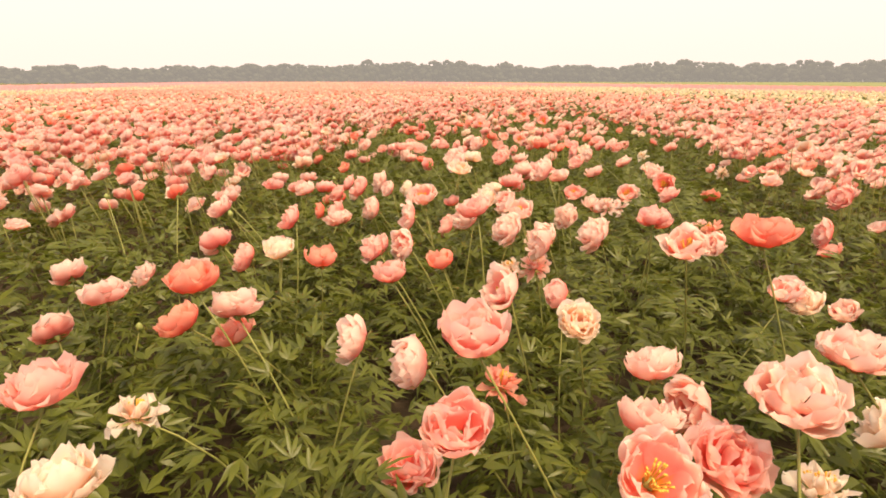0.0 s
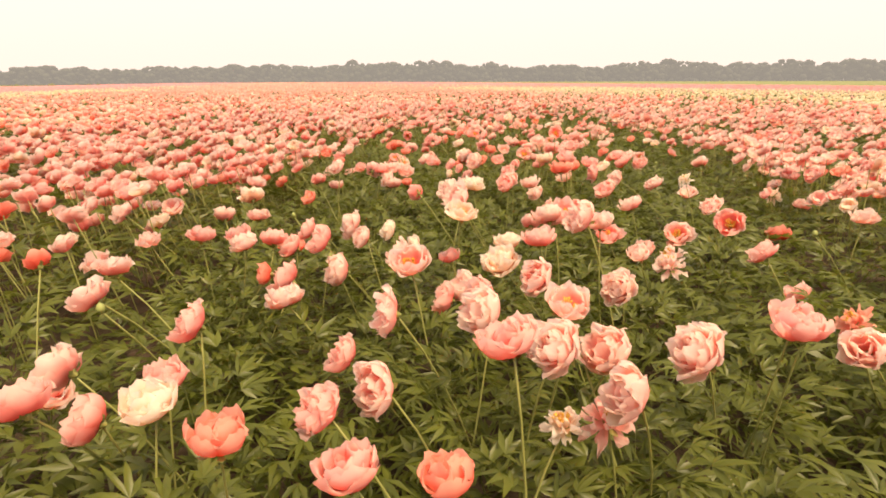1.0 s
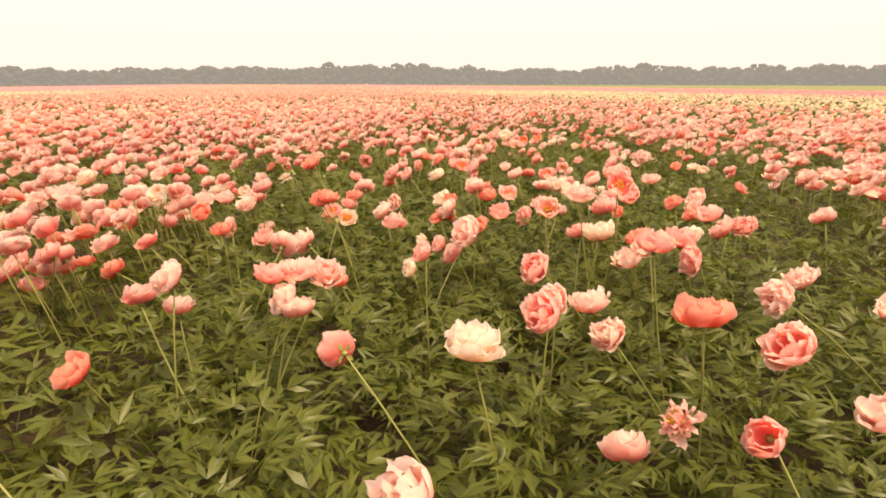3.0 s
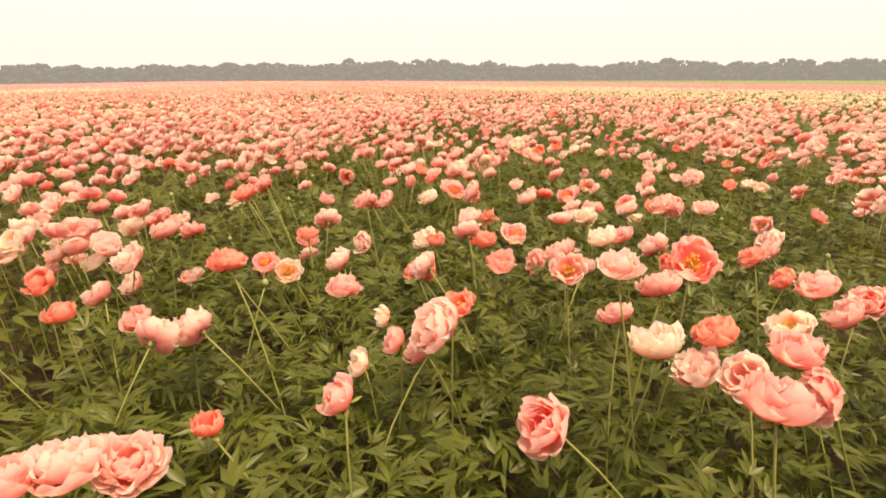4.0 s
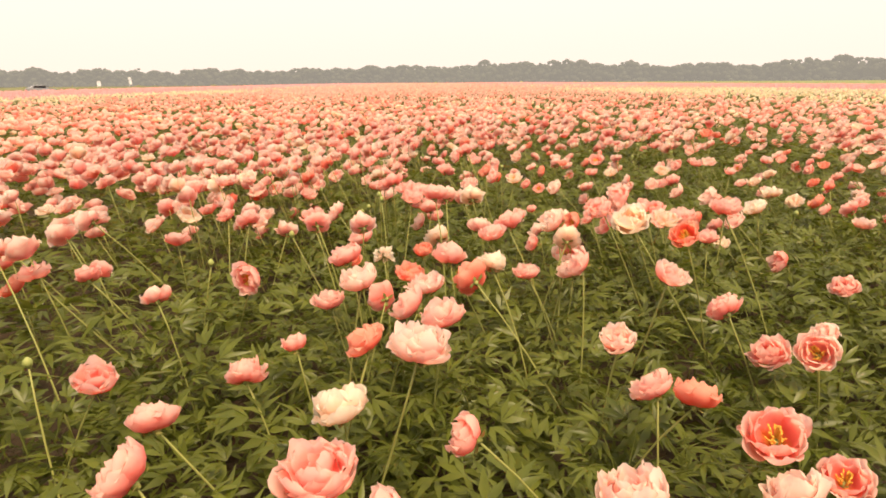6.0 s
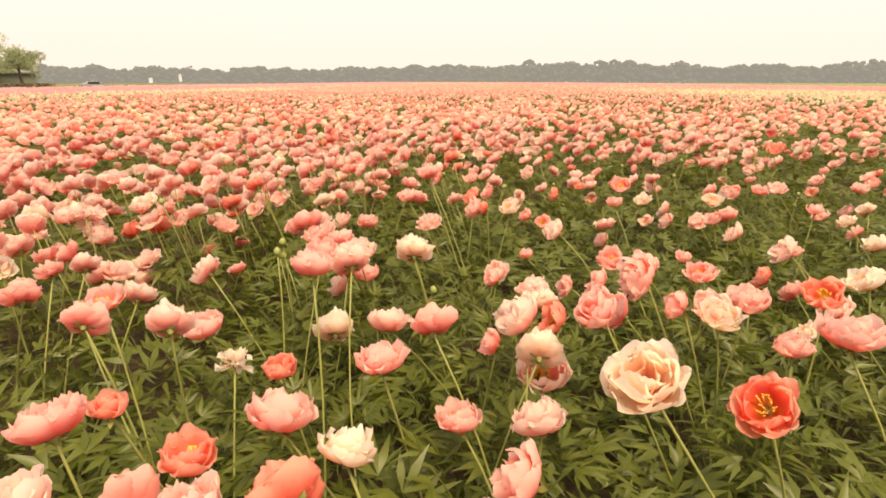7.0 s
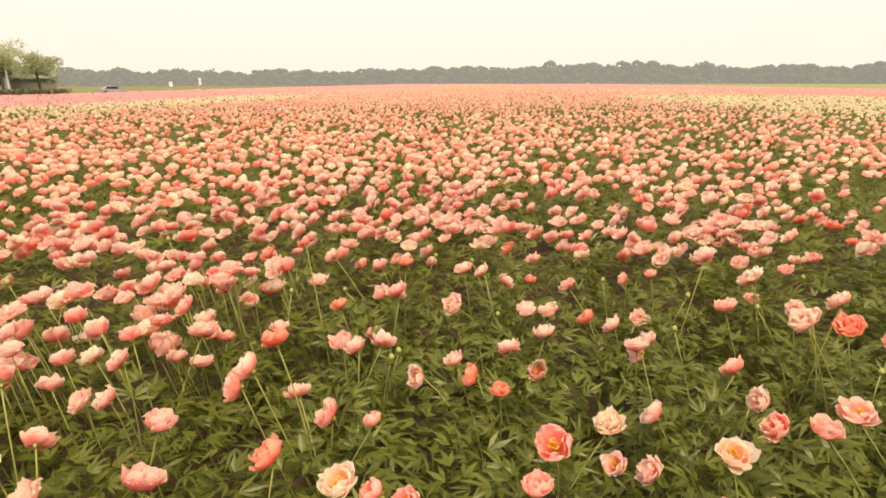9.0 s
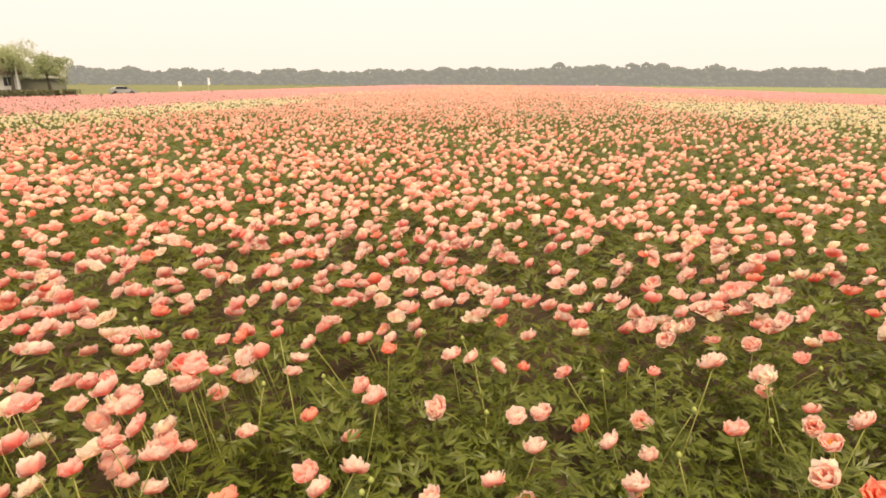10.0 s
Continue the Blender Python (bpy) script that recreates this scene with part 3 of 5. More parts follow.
def field_points(rng, count, x0, x1, y0, y1, inner, outer, thinned=True):
    x, y = rng.uniform(x0, x1, count), rng.uniform(y0, y1, count)
    d = off_path(x, y)
    ok = (d >= inner) & (d < outer) & in_reach(x, y) & ~in_bed(x, y) & (x > -40) & (x < 62) & (y < 330)
    if not thinned:
        return x[ok], y[ok]
    # thin patches here and there
    patch = np.array([noise.noise(Vector((px * 0.55, py * 0.4, 3.0))) for px, py in zip(x[ok], y[ok])])
    px = x[ok]
    strip = np.where(((px > -18) & (px < -10.6)) | ((px > 15) & (px < 33)), 0.7, 1.0)
    keep = rng.random(len(patch)) < (0.90 + 1.0 * patch) * strip * np.where((px > 5.5) & (px < 15), 0.66, np.where((px < 0.3 * y[ok]) & (d[ok] < 6), 1.2, 1.0))
    return x[ok][keep], y[ok][keep]


def flower_axes(rng, k):
    return np.stack([rng.normal(-0.36, 0.36, k), rng.normal(0.26, 0.34, k), np.full(k, 0.85)], 1)


def field_flowers():
    rng = np.random.default_rng(11)
    jobs, stems = [], []
    mats = TONES + [STEM]
    blend = (0.04, 0.12, 0.12, 0.32, 0.31, 0.09)
    def heads(x, y, pieces_by_kind, z_low, z_high, scale):
        tones = np.array([tone_of(rng, px, p=blend) for px in x])
        kinds = np.array([KIND_OF_TONE[t][int(rng.integers(8))] for t in tones])
        z = rng.uniform(z_low, z_high, len(x))
        for kind in range(4):
            for j, piece in enumerate(pieces_by_kind[kind]):
                pick = (kinds == kind) & (np.arange(len(x)) % len(pieces_by_kind[kind]) == j)
                k = int(pick.sum())
                v, t, a, i = piece
                i = np.where(i == 1, len(TONES), 0)
                jobs.append(((v, t, a, i), turns_to(flower_axes(rng, k), rng.uniform(0, 6.28, k), rng.uniform(0.85, 1.12, k) * scale), np.stack([x[pick], y[pick], z[pick]], 1), tones[pick]))
        return z
    # whole flowers beside the bed
    x, y = field_points(rng, int(34 * 20 * 30), -8, 12, -8, 22, 3.4, 6.0)
    heads(x, y, [[light_head(rng, k, 3, 2, 3, 0.65) for j in range(6)] for k in range(4)], 0.72, 1.03, 0.97)
    x, y = field_points(rng, int(34 * 20 * 30), -8, 12, -8, 22, 0.0, 3.4)
    z = heads(x, y, [[light_head(rng, k, 4, 2, 3, 0.75) for j in range(6)] for k in range(4)], 0.74, 1.02, 0.95)
    for px, py, pz in zip(x, y, z):
        lean = rng.uniform(0.0, 0.2)
        stems.append(tube([(px + lean, py + 0.05, 0.3), (px + lean * 0.4, py + 0.02, pz * 0.75), (px, py, pz)], [0.004, 0.0035, 0.003], 3))
    x, y = field_points(rng, int(27 * 40 * 40), -18, 22, -4, 36, 6.0, 13.0)
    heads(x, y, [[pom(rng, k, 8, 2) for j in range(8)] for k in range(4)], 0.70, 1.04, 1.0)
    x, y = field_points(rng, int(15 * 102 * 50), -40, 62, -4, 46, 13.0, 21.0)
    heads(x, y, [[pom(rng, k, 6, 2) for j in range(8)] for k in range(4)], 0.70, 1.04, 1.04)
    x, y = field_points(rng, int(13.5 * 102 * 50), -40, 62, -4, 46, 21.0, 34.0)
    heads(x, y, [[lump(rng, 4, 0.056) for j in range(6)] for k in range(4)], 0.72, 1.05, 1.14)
    for count, y1, inner, outer, size in ((11 * 102 * 90, 90, 34.0, 75.0, 0.074), (4.0 * 102 * 165, 160, 75.0, 150.0, 0.125), (1.6 * 102 * 250, 330, 150.0, 340.0, 0.20)):
        x, y = field_points(rng, int(count), -40, 62, 0, y1, inner, outer)
        tones = np.array([tone_of(rng, px, py, blend) for px, py in zip(x, y)])
        k = len(x)
        places = np.stack([x, y, rng.uniform(0.76, 0.97, k)], 1)
        for j in range(4):
            p = np.arange(k) % 4 == j
            n = int(p.sum())
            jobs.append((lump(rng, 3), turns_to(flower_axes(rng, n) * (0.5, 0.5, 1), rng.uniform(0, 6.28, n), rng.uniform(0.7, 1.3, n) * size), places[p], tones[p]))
    # the rest of the field, behind and beside the walk
    x, y = rng.uniform(-40, 62, 26000), rng.uniform(-30, 24, 26000)
    ok = ~in_reach(x, y) & (off_path(x, y) > 6.5)
    x, y = x[ok], y[ok]
    k = len(x)
    jobs.append((lump(rng), turns_to(flower_axes(rng, k), rng.uniform(0, 6.28, k), rng.uniform(0.05, 0.066, k)), np.stack([x, y, rng.uniform(0.76, 0.98, k)], 1), np.array([tone_of(rng, px) for px in x])))
    ob = scatter("peony_flowers", jobs, mats)
    tagged(ob, "countless coral, ivory and pink peony flowers across the field", "flowers", kind="stuff")
    v, t, a, i = joined(stems)
    tagged(new("flower_stems", mesh_of("flower_stems", v, t, [STEM])), "thin green peony stems between the leaves", "stems", kind="stuff")


def field_leaves():
    rng = np.random.default_rng(13)
    jobs = []
    for count, x0, x1, y1, inner, outer, size in ((100 * 20 * 30, -8, 12, 22, 0.0, 4.5, 0.95), (62 * 38 * 40, -16, 22, 32, 4.5, 10.0, 1.12), (13 * 54 * 46, -24, 30, 42, 10.0, 18.0, 1.95), (7 * 80 * 58, -36, 44, 50, 18.0, 34.0, 1.9)):
        x, y = field_points(rng, count, x0, x1, -8, y1, inner, outer, False)
        k = len(x)
        which = rng.integers(0, len(LEAF_LIGHT), k)
        for j, piece in enumerate(LEAF_LIGHT):
            p = which == j
            n = int(p.sum())
            jobs.append((piece, leaf_turns(rng.uniform(0, 6.28, n), rng.uniform(0.1, 1.0, n) * (1.0 if size < 1.5 else 0.6), rng.uniform(-0.4, 0.4, n), rng.uniform(0.85, 1.25, n) * size), np.stack([x[p], y[p], rng.uniform(0.24 if size < 1.5 else 0.44, 0.66, n)], 1), np.zeros(n, int)))
    # low leaves under the single plants
    x, y = rng.uniform(-3, 8, 32000), rng.uniform(0, 13.4, 32000)
    ok = in_bed(x, y) & ~np.array([is_bare(px, py, 0.05) for px, py in zip(x, y)])
    x, y = x[ok], y[ok]
    n = len(x)
    z = rng.uniform(0.10, 0.60, n)
    for j, piece in enumerate(LEAF_FOLDED + LEAF_LIGHT[:1]):
        p = np.arange(n) % 4 == j
        m = int(p.sum())
        jobs.append((piece, leaf_turns(rng.uniform(0, 6.28, m), rng.uniform(0.0, 0.9, m), rng.uniform(-0.5, 0.5, m), rng.uniform(0.64, 0.96, m)), np.stack([x[p], y[p], z[p]], 1), np.zeros(m, int)))
    ob = scatter("peony_leaves", jobs, [LEAF])
    tagged(ob, "dense green divided peony leaves between the rows", "leaves", kind="stuff")


def tree_crown(rng, centre, radius, height, count, leaf, clumps=9):
    """Many small leaf sprays in uneven clumps, with gaps between them."""
    heart = rng.normal(0, 0.42, (clumps, 3)) * (radius, radius, height * 0.5)
    sizes = rng.uniform(0.25, 0.5, clumps) * radius
    which = rng.integers(0, clumps, count)
    d = rng.normal(0, 1, (count, 3))
    d /= np.linalg.norm(d, axis=1, keepdims=True)
    p = np.array(centre) + heart[which] + d * (sizes[which] * rng.uniform(0.35, 1.0, count) ** 0.5)[:, None] * (1, 1, 0.8)
    axes = d + rng.normal(0, 0.6, (count, 3))
    turns = turns_to(axes, rng.uniform(0, 6.28, count), rng.uniform(0.6, 1.3, count) * leaf)
    spray = np.array([(-1, 0, 0), (-0.2, -0.5, 0.15), (0.3, 0.45, 0.1), (1, 0.1, -0.1), (0.1, 0, 0.3)], float)
    tri = np.array([(0, 1, 4), (1, 3, 4), (3, 2, 4), (2, 0, 4)])
    v = (np.einsum("kij,nj->kni", turns, spray) + p[:, None, :]).reshape(-1, 3)
    t = (tri[None] + (np.arange(count) * 5)[:, None, None]).reshape(-1, 3)
    return v, t


def tree(x, y, height, spread, seed, lean, label):
    rng = np.random.default_rng(seed)
    top = new("tree")
    top.location = (x, y, 0)
    tagged(top, label, "tree")
    fork = np.array([lean, 0, height * 0.45])
    limbs = [tube([(0, 0, 0), fork * 0.5, fork], [0.26, 0.2, 0.15], 8)]
    for k in range(7):
        a = k * 0.9 + rng.uniform(-0.3, 0.3)
        end = fork + np.array([math.cos(a) * spread * 0.55, math.sin(a) * spread * 0.55, height * rng.uniform(0.15, 0.42)])
        limbs.append(tube([fork * 0.92, (fork + end) / 2 + (0, 0, 0.3), end], [0.11, 0.07, 0.03], 5))
    v, t, a, i = joined(limbs)
    new("trunk", mesh_of("trunk", v, t, [BARK])).parent = top
    v, t = tree_crown(rng, (lean, 0, height * 0.64), spread, height * 0.60, 3800, 0.16, 34)
    new("crown", mesh_of("crown", v, t, [TREE_LEAF], smooth=False)).parent = top


def woods():
    """The line of woods that closes the view: broad rounded crowns side by side, of many clumps each."""
    rng = np.random.default_rng(5)
    g = (1 + 5 ** 0.5) / 2
    ball = np.array([(-1, g, 0), (1, g, 0), (-1, -g, 0), (1, -g, 0), (0, -1, g), (0, 1, g), (0, -1, -g), (0, 1, -g), (g, 0, -1), (g, 0, 1), (-g, 0, -1), (-g, 0, 1)]) / math.hypot(1, g)
    tri = np.array([(0, 11, 5), (0, 5, 1), (0, 1, 7), (0, 7, 10), (0, 10, 11), (1, 5, 9), (5, 11, 4), (11, 10, 2), (10, 7, 6), (7, 1, 8), (3, 9, 4), (3, 4, 2), (3, 2, 6), (3, 6, 8), (3, 8, 9), (4, 9, 5), (2, 4, 11), (6, 2, 10), (8, 6, 7), (9, 8, 1)])
    vs, ts, base = [], [], 0
    ang, row = -57.0, 0
    while row < 2:
        side = 1 / (1 + math.exp((ang + 6) / 5))
        dist = 356 + 60 * side + 16 * row + rng.uniform(-6, 6)
        height = (12.6 - 2.6 * side) * rng.uniform(0.76, 1.08) * (1.13 if rng.random() < 0.12 else 1) * (0.97 if row else 1)
        height *= 1 - 0.10 * min(1, max(0, (ang - 14) / 8))
        wide = rng.uniform(4.0, 8.5)
        x, y = dist * math.sin(math.radians(ang)), dist * math.cos(math.radians(ang))
        ca, sa = math.cos(math.radians(ang)), math.sin(math.radians(ang))
        flat_top = rng.uniform(2.2, 3.6)
        for c in range(int((14 + 7 * wide) * (0.5 if row else 0.9))):
            f = rng.uniform(-1, 1)
            crown = height * (1 - 0.34 * abs(f) ** flat_top) + rng.normal(0, 0.22)
            r = rng.uniform(0.8, 1.3) if c % 3 == 0 else rng.uniform(0.7, 1.6)
            up = crown - r * 1.15 if c % 3 == 0 else rng.uniform(0.3, crown - r)
            out = np.array([f * wide, -(1 - abs(f)) * rng.uniform(0, 3.0)])
            at = np.array([x + out[0] * ca + out[1] * sa, y - out[0] * sa + out[1] * ca, max(up, r * 0.3)])
            vs.append(ball * (r * 1.25, r * 1.25, r) * rng.uniform(0.78, 1.22, (12, 1)) + at), ts.append(tri + base)
            base += 12
        # the dark inside of the crown
        for f in (-0.5, 0.0, 0.5):
            r = height * 0.46
            vs.append(ball * (wide * 0.42, wide * 0.42, r) + np.array([x + f * wide * ca + 3 * sa, y - f * wide * sa + 3 * ca, r * 0.98])), ts.append(tri + base)
            base += 12
        ang += math.degrees(wide * rng.uniform(1.15, 1.6) / dist)
        if ang > 67:
            ang, row = -57.0, row + 1
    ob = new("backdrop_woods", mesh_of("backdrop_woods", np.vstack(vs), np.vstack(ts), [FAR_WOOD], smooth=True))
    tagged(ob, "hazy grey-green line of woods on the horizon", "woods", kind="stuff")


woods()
tree(-61.6, 86.3, 7.6, 3.0, 21, 0.3, "tall leafy tree with a sparse crown beside the white house")
tree(-60.4, 91.9, 6.9, 2.6, 22, -0.3, "leafy tree with a rounded crown behind the hedge")
tree(-68.0, 95.0, 7.2, 2.8, 23, 0.2, "leafy green tree behind the white house")


def house():
    top = new("house")
    top.matrix_world = pose(-66.8, 87.3, 0, 0, 0, 40) @ Matrix.Scale(0.86, 4)
    tagged(top, "white plastered low house with a brown tiled roof beyond the hedge", "house")
    part("wall", box(bmesh.new(), -6, -4, 0, 5, 4, 3.8), WHITE_WALL, top)
    bm = bmesh.new()
    prof = [(-4.6, 3.6), (0, 6.3), (4.6, 3.6), (4.6, 3.85), (0, 6.55), (-4.6, 3.85)]
    ends = [[bm.verts.new((px, py, pz)) for py, pz in prof] for px in (-6.5, 5.5)]
    for k in range(6):
        bm.faces.new((ends[0][k], ends[0][(k + 1) % 6], ends[1][(k + 1) % 6], ends[1][k]))
    for e in ends:
        bm.faces.new((e[0], e[1], e[4], e[5]))
        bm.faces.new((e[1], e[2], e[3], e[4]))
    part("roof", bm, ROOF_TILE, top)
    for px in (-6.0, 4.75):
        gable = bmesh.new()
        rims = [[gable.verts.new((qx, py, pz)) for py, pz in ((-4, 3.8), (4, 3.8), (0, 6.2))] for qx in (px, px + 0.25)]
        for rim in rims:
            gable.faces.new(rim)
        for k in range(3):
            gable.faces.new((rims[0][k], rims[0][(k + 1) % 3], rims[1][(k + 1) % 3], rims[1][k]))
        part("gable", gable, WHITE_WALL, top)
    for px in (-3.8, 0.2, 3.4):
        w = part("window", box(bmesh.new(), px - 0.55, -4.06, 1.9, px + 0.55, -4.0, 3.3), GLASS, top)
        f = bmesh.new()
        for b in ((px - 0.65, 1.8, px - 0.55, 3.4), (px + 0.55, 1.8, px + 0.65, 3.4), (px - 0.55, 3.3, px + 0.55, 3.4), (px - 0.55, 1.8, px + 0.55, 1.9), (px - 0.03, 1.9, px + 0.03, 3.3)):
            box(f, b[0], -4.1, b[1], b[2], -4.02, b[3])
        part("window_frame", f, WHITE_PAINT, w, "white window frame")


def barn():
    top = new("barn")
    top.matrix_world = pose(-72, 100, 0, 0, 0, 36) @ Matrix.Scale(0.9, 4)
    tagged(top, "low grey barn with a sheet roof behind the trees", "barn")
    part("wall", box(bmesh.new(), -7, -4, 0, 7, 4, 3.0), GREY_SHEET, top)
    bm = bmesh.new()
    ends = [[bm.verts.new((px, py, pz)) for py, pz in ((-4.4, 2.9), (0, 4.9), (4.4, 2.9), (4.4, 3.1), (0, 5.1), (-4.4, 3.1))] for px in (-7.4, 7.4)]
    for k in range(6):
        bm.faces.new((ends[0][k], ends[0][(k + 1) % 6], ends[1][(k + 1) % 6], ends[1][k]))
    for e in ends:
        bm.faces.new(e)
    part("roof", bm, GREY_SHEET, top)


def hedge():
    rng = np.random.default_rng(31)
    k = 5200
    f = rng.uniform(0, 1, k)
    p = np.stack([-54.3 - 9.7 * (1 - f) + rng.normal(0, 0.5, k), 66 + 22.6 * f + rng.normal(0, 0.5, k), rng.uniform(0.05, 1.15, k)], 1)
    turns = turns_to(rng.normal(0, 1, (k, 3)), rng.uniform(0, 6.28, k), rng.uniform(0.12, 0.3, k))
    leaf = np.array([(-1, 0, 0), (0, -0.5, 0.1), (1, 0, 0), (0, 0.5, 0.1)], float)
    v = (np.einsum("kij,nj->kni", turns, leaf) + p[:, None, :]).reshape(-1, 3)
    t = (np.array([(0, 1, 2), (0, 2, 3)])[None] + (np.arange(k) * 4)[:, None, None]).reshape(-1, 3)
    tagged(new("hedge", mesh_of("hedge", v, t, [HEDGE_LEAF], smooth=False)), "low dark clipped hedge in front of the house", "hedge", kind="stuff")


def verge():
    """Rough grass along the road."""
    rng = np.random.default_rng(37)
    k = 12000
    x, y = rng.uniform(-58, -41, k), rng.uniform(50, 330, k)
    axes = np.stack([rng.normal(0, 0.3, k), rng.normal(0, 0.3, k), np.ones(k)], 1)
    turns = turns_to(axes, rng.uniform(0, 6.28, k), rng.uniform(0.16, 0.32, k))
    blade = np.array([(-0.5, 0, 0), (0.5, 0, 0), (0.3, 0.1, 0.9), (-0.35, 0, 1.0), (0, -0.3, 0), (0, 0.4, 0.8)], float)
    v = (np.einsum("kij,nj->kni", turns, blade) + np.stack([x, y, np.zeros(k)], 1)[:, None, :]).reshape(-1, 3)
    t = (np.array([(0, 1, 2), (0, 2, 3), (4, 1, 5)])[None] + (np.arange(k) * 6)[:, None, None]).reshape(-1, 3)
    tagged(new("grass", mesh_of("grass", v, t, [DRY_GRASS], smooth=False)), "dull green rough grass along the country road", "grass", kind="stuff")


def crop():
    """The tall green stand of grass beyond the flower beds: one uneven sheet with a steep edge."""
    rng = np.random.default_rng(41)
    xs = np.concatenate([[63.6, 64.0], np.arange(65, 100, 1.5), np.arange(100, 400, 12.0)])
    ys = np.concatenate([np.arange(-60, 150, 2.0), np.arange(150, 346, 5.0)])
    X, Y = np.meshgrid(xs, ys)
    Z = np.where(X < 63.8, 0.02, 0.84 + rng.uniform(-0.1, 0.1, X.shape))
    w = len(xs)
    q = (np.arange(len(ys) - 1)[:, None] * w + np.arange(w - 1)[None]).ravel()
    t = np.vstack([np.stack([q, q + 1, q + w + 1], 1), np.stack([q, q + w + 1, q + w], 1)])
    v = np.stack([X + rng.uniform(-0.15, 0.15, X.shape), Y + rng.uniform(-0.3, 0.3, X.shape), Z], 2).reshape(-1, 3)
    tagged(new("meadow", mesh_of("meadow", v, t, [GRASS])), "tall yellow-green stand of meadow grass beyond the flowers", "meadow", kind="stuff")


crop()


def car():
    top = new("car")
    top.matrix_world = pose(-61.4, 110.4, 0.03, 0, 0, 42)
    tagged(top, "silver hatchback car standing on the country road", "car")
    bm = bmesh.new()
    prof = [(-2.1, 0.32), (2.08, 0.32), (2.15, 0.66), (2.0, 0.80), (1.15, 0.92), (0.5, 1.36), (-0.1, 1.44), (-0.9, 1.42), (-1.75, 1.0), (-2.1, 0.92)]
    for py, s in ((-0.85, 1), (0.85, -1)):
        bm.faces.new([bm.verts.new((px, py * (0.84 if pz > 1.2 else 1), pz)) for px, pz in prof[::s]])
    bm.verts.ensure_lookup_table()
    count = len(prof)
    a, b = bm.verts[:count], bm.verts[count:][::-1]
    for k in range(count):
        bm.faces.new((a[k], b[k], b[(k + 1) % count], a[(k + 1) % count]))
    bmesh.ops.recalc_face_normals(bm, faces=bm.faces)
    part("body", bm, CAR_PAINT, top)
    for py in (-0.84, 0.8):
        part("side_window", box(bmesh.new(), -1.2, py, 0.93, 0.62, py + 0.04, 1.34), GLASS, top)
    part("windscreen", box(bmesh.new(), 0.72, -0.7, 0.96, 0.9, 0.7, 1.2), GLASS, top)
    for px in (-1.35, 1.3):
        for py in (-0.8, 0.8):
            bm = bmesh.new()
            bmesh.ops.create_cone(bm, cap_ends=True, segments=16, radius1=0.32, radius2=0.32, depth=0.2, matrix=Matrix.Translation((px, py, 0.32)) @ Matrix.Rotation(math.pi / 2, 4, "X"))
            part("wheel", bm, RUBBER, top)


def banner(x, y, low, high, width, label):
    top = new("banner_flag")
    top.matrix_world = pose(x, y, 0, 0, 0, 28)
    tagged(top, label, "flag", "flags along the road")
    v, t, a, i = tube([(0, 0, 0), (0, 0, high / 2), (0, 0, high)], [0.03, 0.026, 0.02], 6)
    new("pole", mesh_of("pole", v, t, [WHITE_PAINT])).parent = top
    part("cloth", box(bmesh.new(), 0.03, -0.012, low, width, 0.012, high - 0.05), BANNER, top)
    part("print", box(bmesh.new(), width * 0.3, -0.02, low + (high - low) * 0.55, width * 0.7, -0.014, low + (high - low) * 0.8), BLUE, top, "blue printed mark")


def utility_pole(x, y, high):
    v, t, a, i = tube([(0, 0, 0), (0, 0, high / 2), (0.02, 0, high)], [0.08, 0.07, 0.06], 8)
    ob = new("garden_pole", mesh_of("garden_pole", v, t, [WHITE_PAINT]))
    ob.location = (x, y, 0)
    tagged(ob, "plain pale wooden pole at the corner of the hedge", "pole")


house()
barn()
hedge()
verge()
car()
banner(-71.0, 162.0, 1.4, 3.2, 0.6, "tall white banner flag on a pole beside the road")
banner(-77.5, 159.0, 1.0, 2.3, 0.8, "small white and blue banner flag beside the road")
utility_pole(-60.4, 86.0, 4.2)

field_leaves()
field_flowers()

# ---- the bed along the walk, plant by plant ----
peony_plant(-1.34, 0.66, 100, [], 2)
peony_plant(-0.61, 0.26, 101, [], 2)
peony_plant(-0.60, 0.80, 102, [(-0.32, 1.0, 0.92, 1, "1U")], 2)
peony_plant(-0.60, 1.33, 103, [], 2)
peony_plant(-0.55, 1.74, 104, [(-0.57, 1.71, 0.78, 2), (-0.42, 1.79, 0.86, 2)], 1)
peony_plant(-0.54, 2.26, 105, [], 3)
peony_plant(-0.55, 2.82, 106, [(-0.41, 3.06, 0.99, 0), (-0.79, 3.15, 0.98, 0)], 1)
peony_plant(0.20, 0.26, 107, [], 3)
peony_plant(0.26, 0.77, 108, [(-0.15, 0.61, 0.95, 3, "3U"), (0.51, 0.6, 0.96, 1, "1C")], 1)
peony_plant(0.23, 1.29, 109, [(-0.06, 1.37, 1.02, 0, "1U"), (0.04, 1.43, 0.91, 2, "3U"), (0.39, 1.15, 0.91, 2, "1L"), (-0.18, 1.09, 0.8, 3, "4U")], 0)
peony_plant(0.22, 1.85, 110, [(0.02, 1.54, 0.78, 0), (0.16, 2.02, 0.92, 3, "1U"), (0.31, 1.84, 0.92, 0, "0U"), (-0.14, 1.61, 0.81, 0)], 0)
peony_plant(0.20, 2.30, 111, [(0.14, 2.25, 0.86, 1, "1U"), (-0.07, 1.98, 0.98, 1, "1U"), (0.22, 2.35, 0.98, 1, "1L"), (0.04, 2.04, 0.9, 1, "1L"), (-0.11, 2.34, 0.89, 2, "1L")], 0)
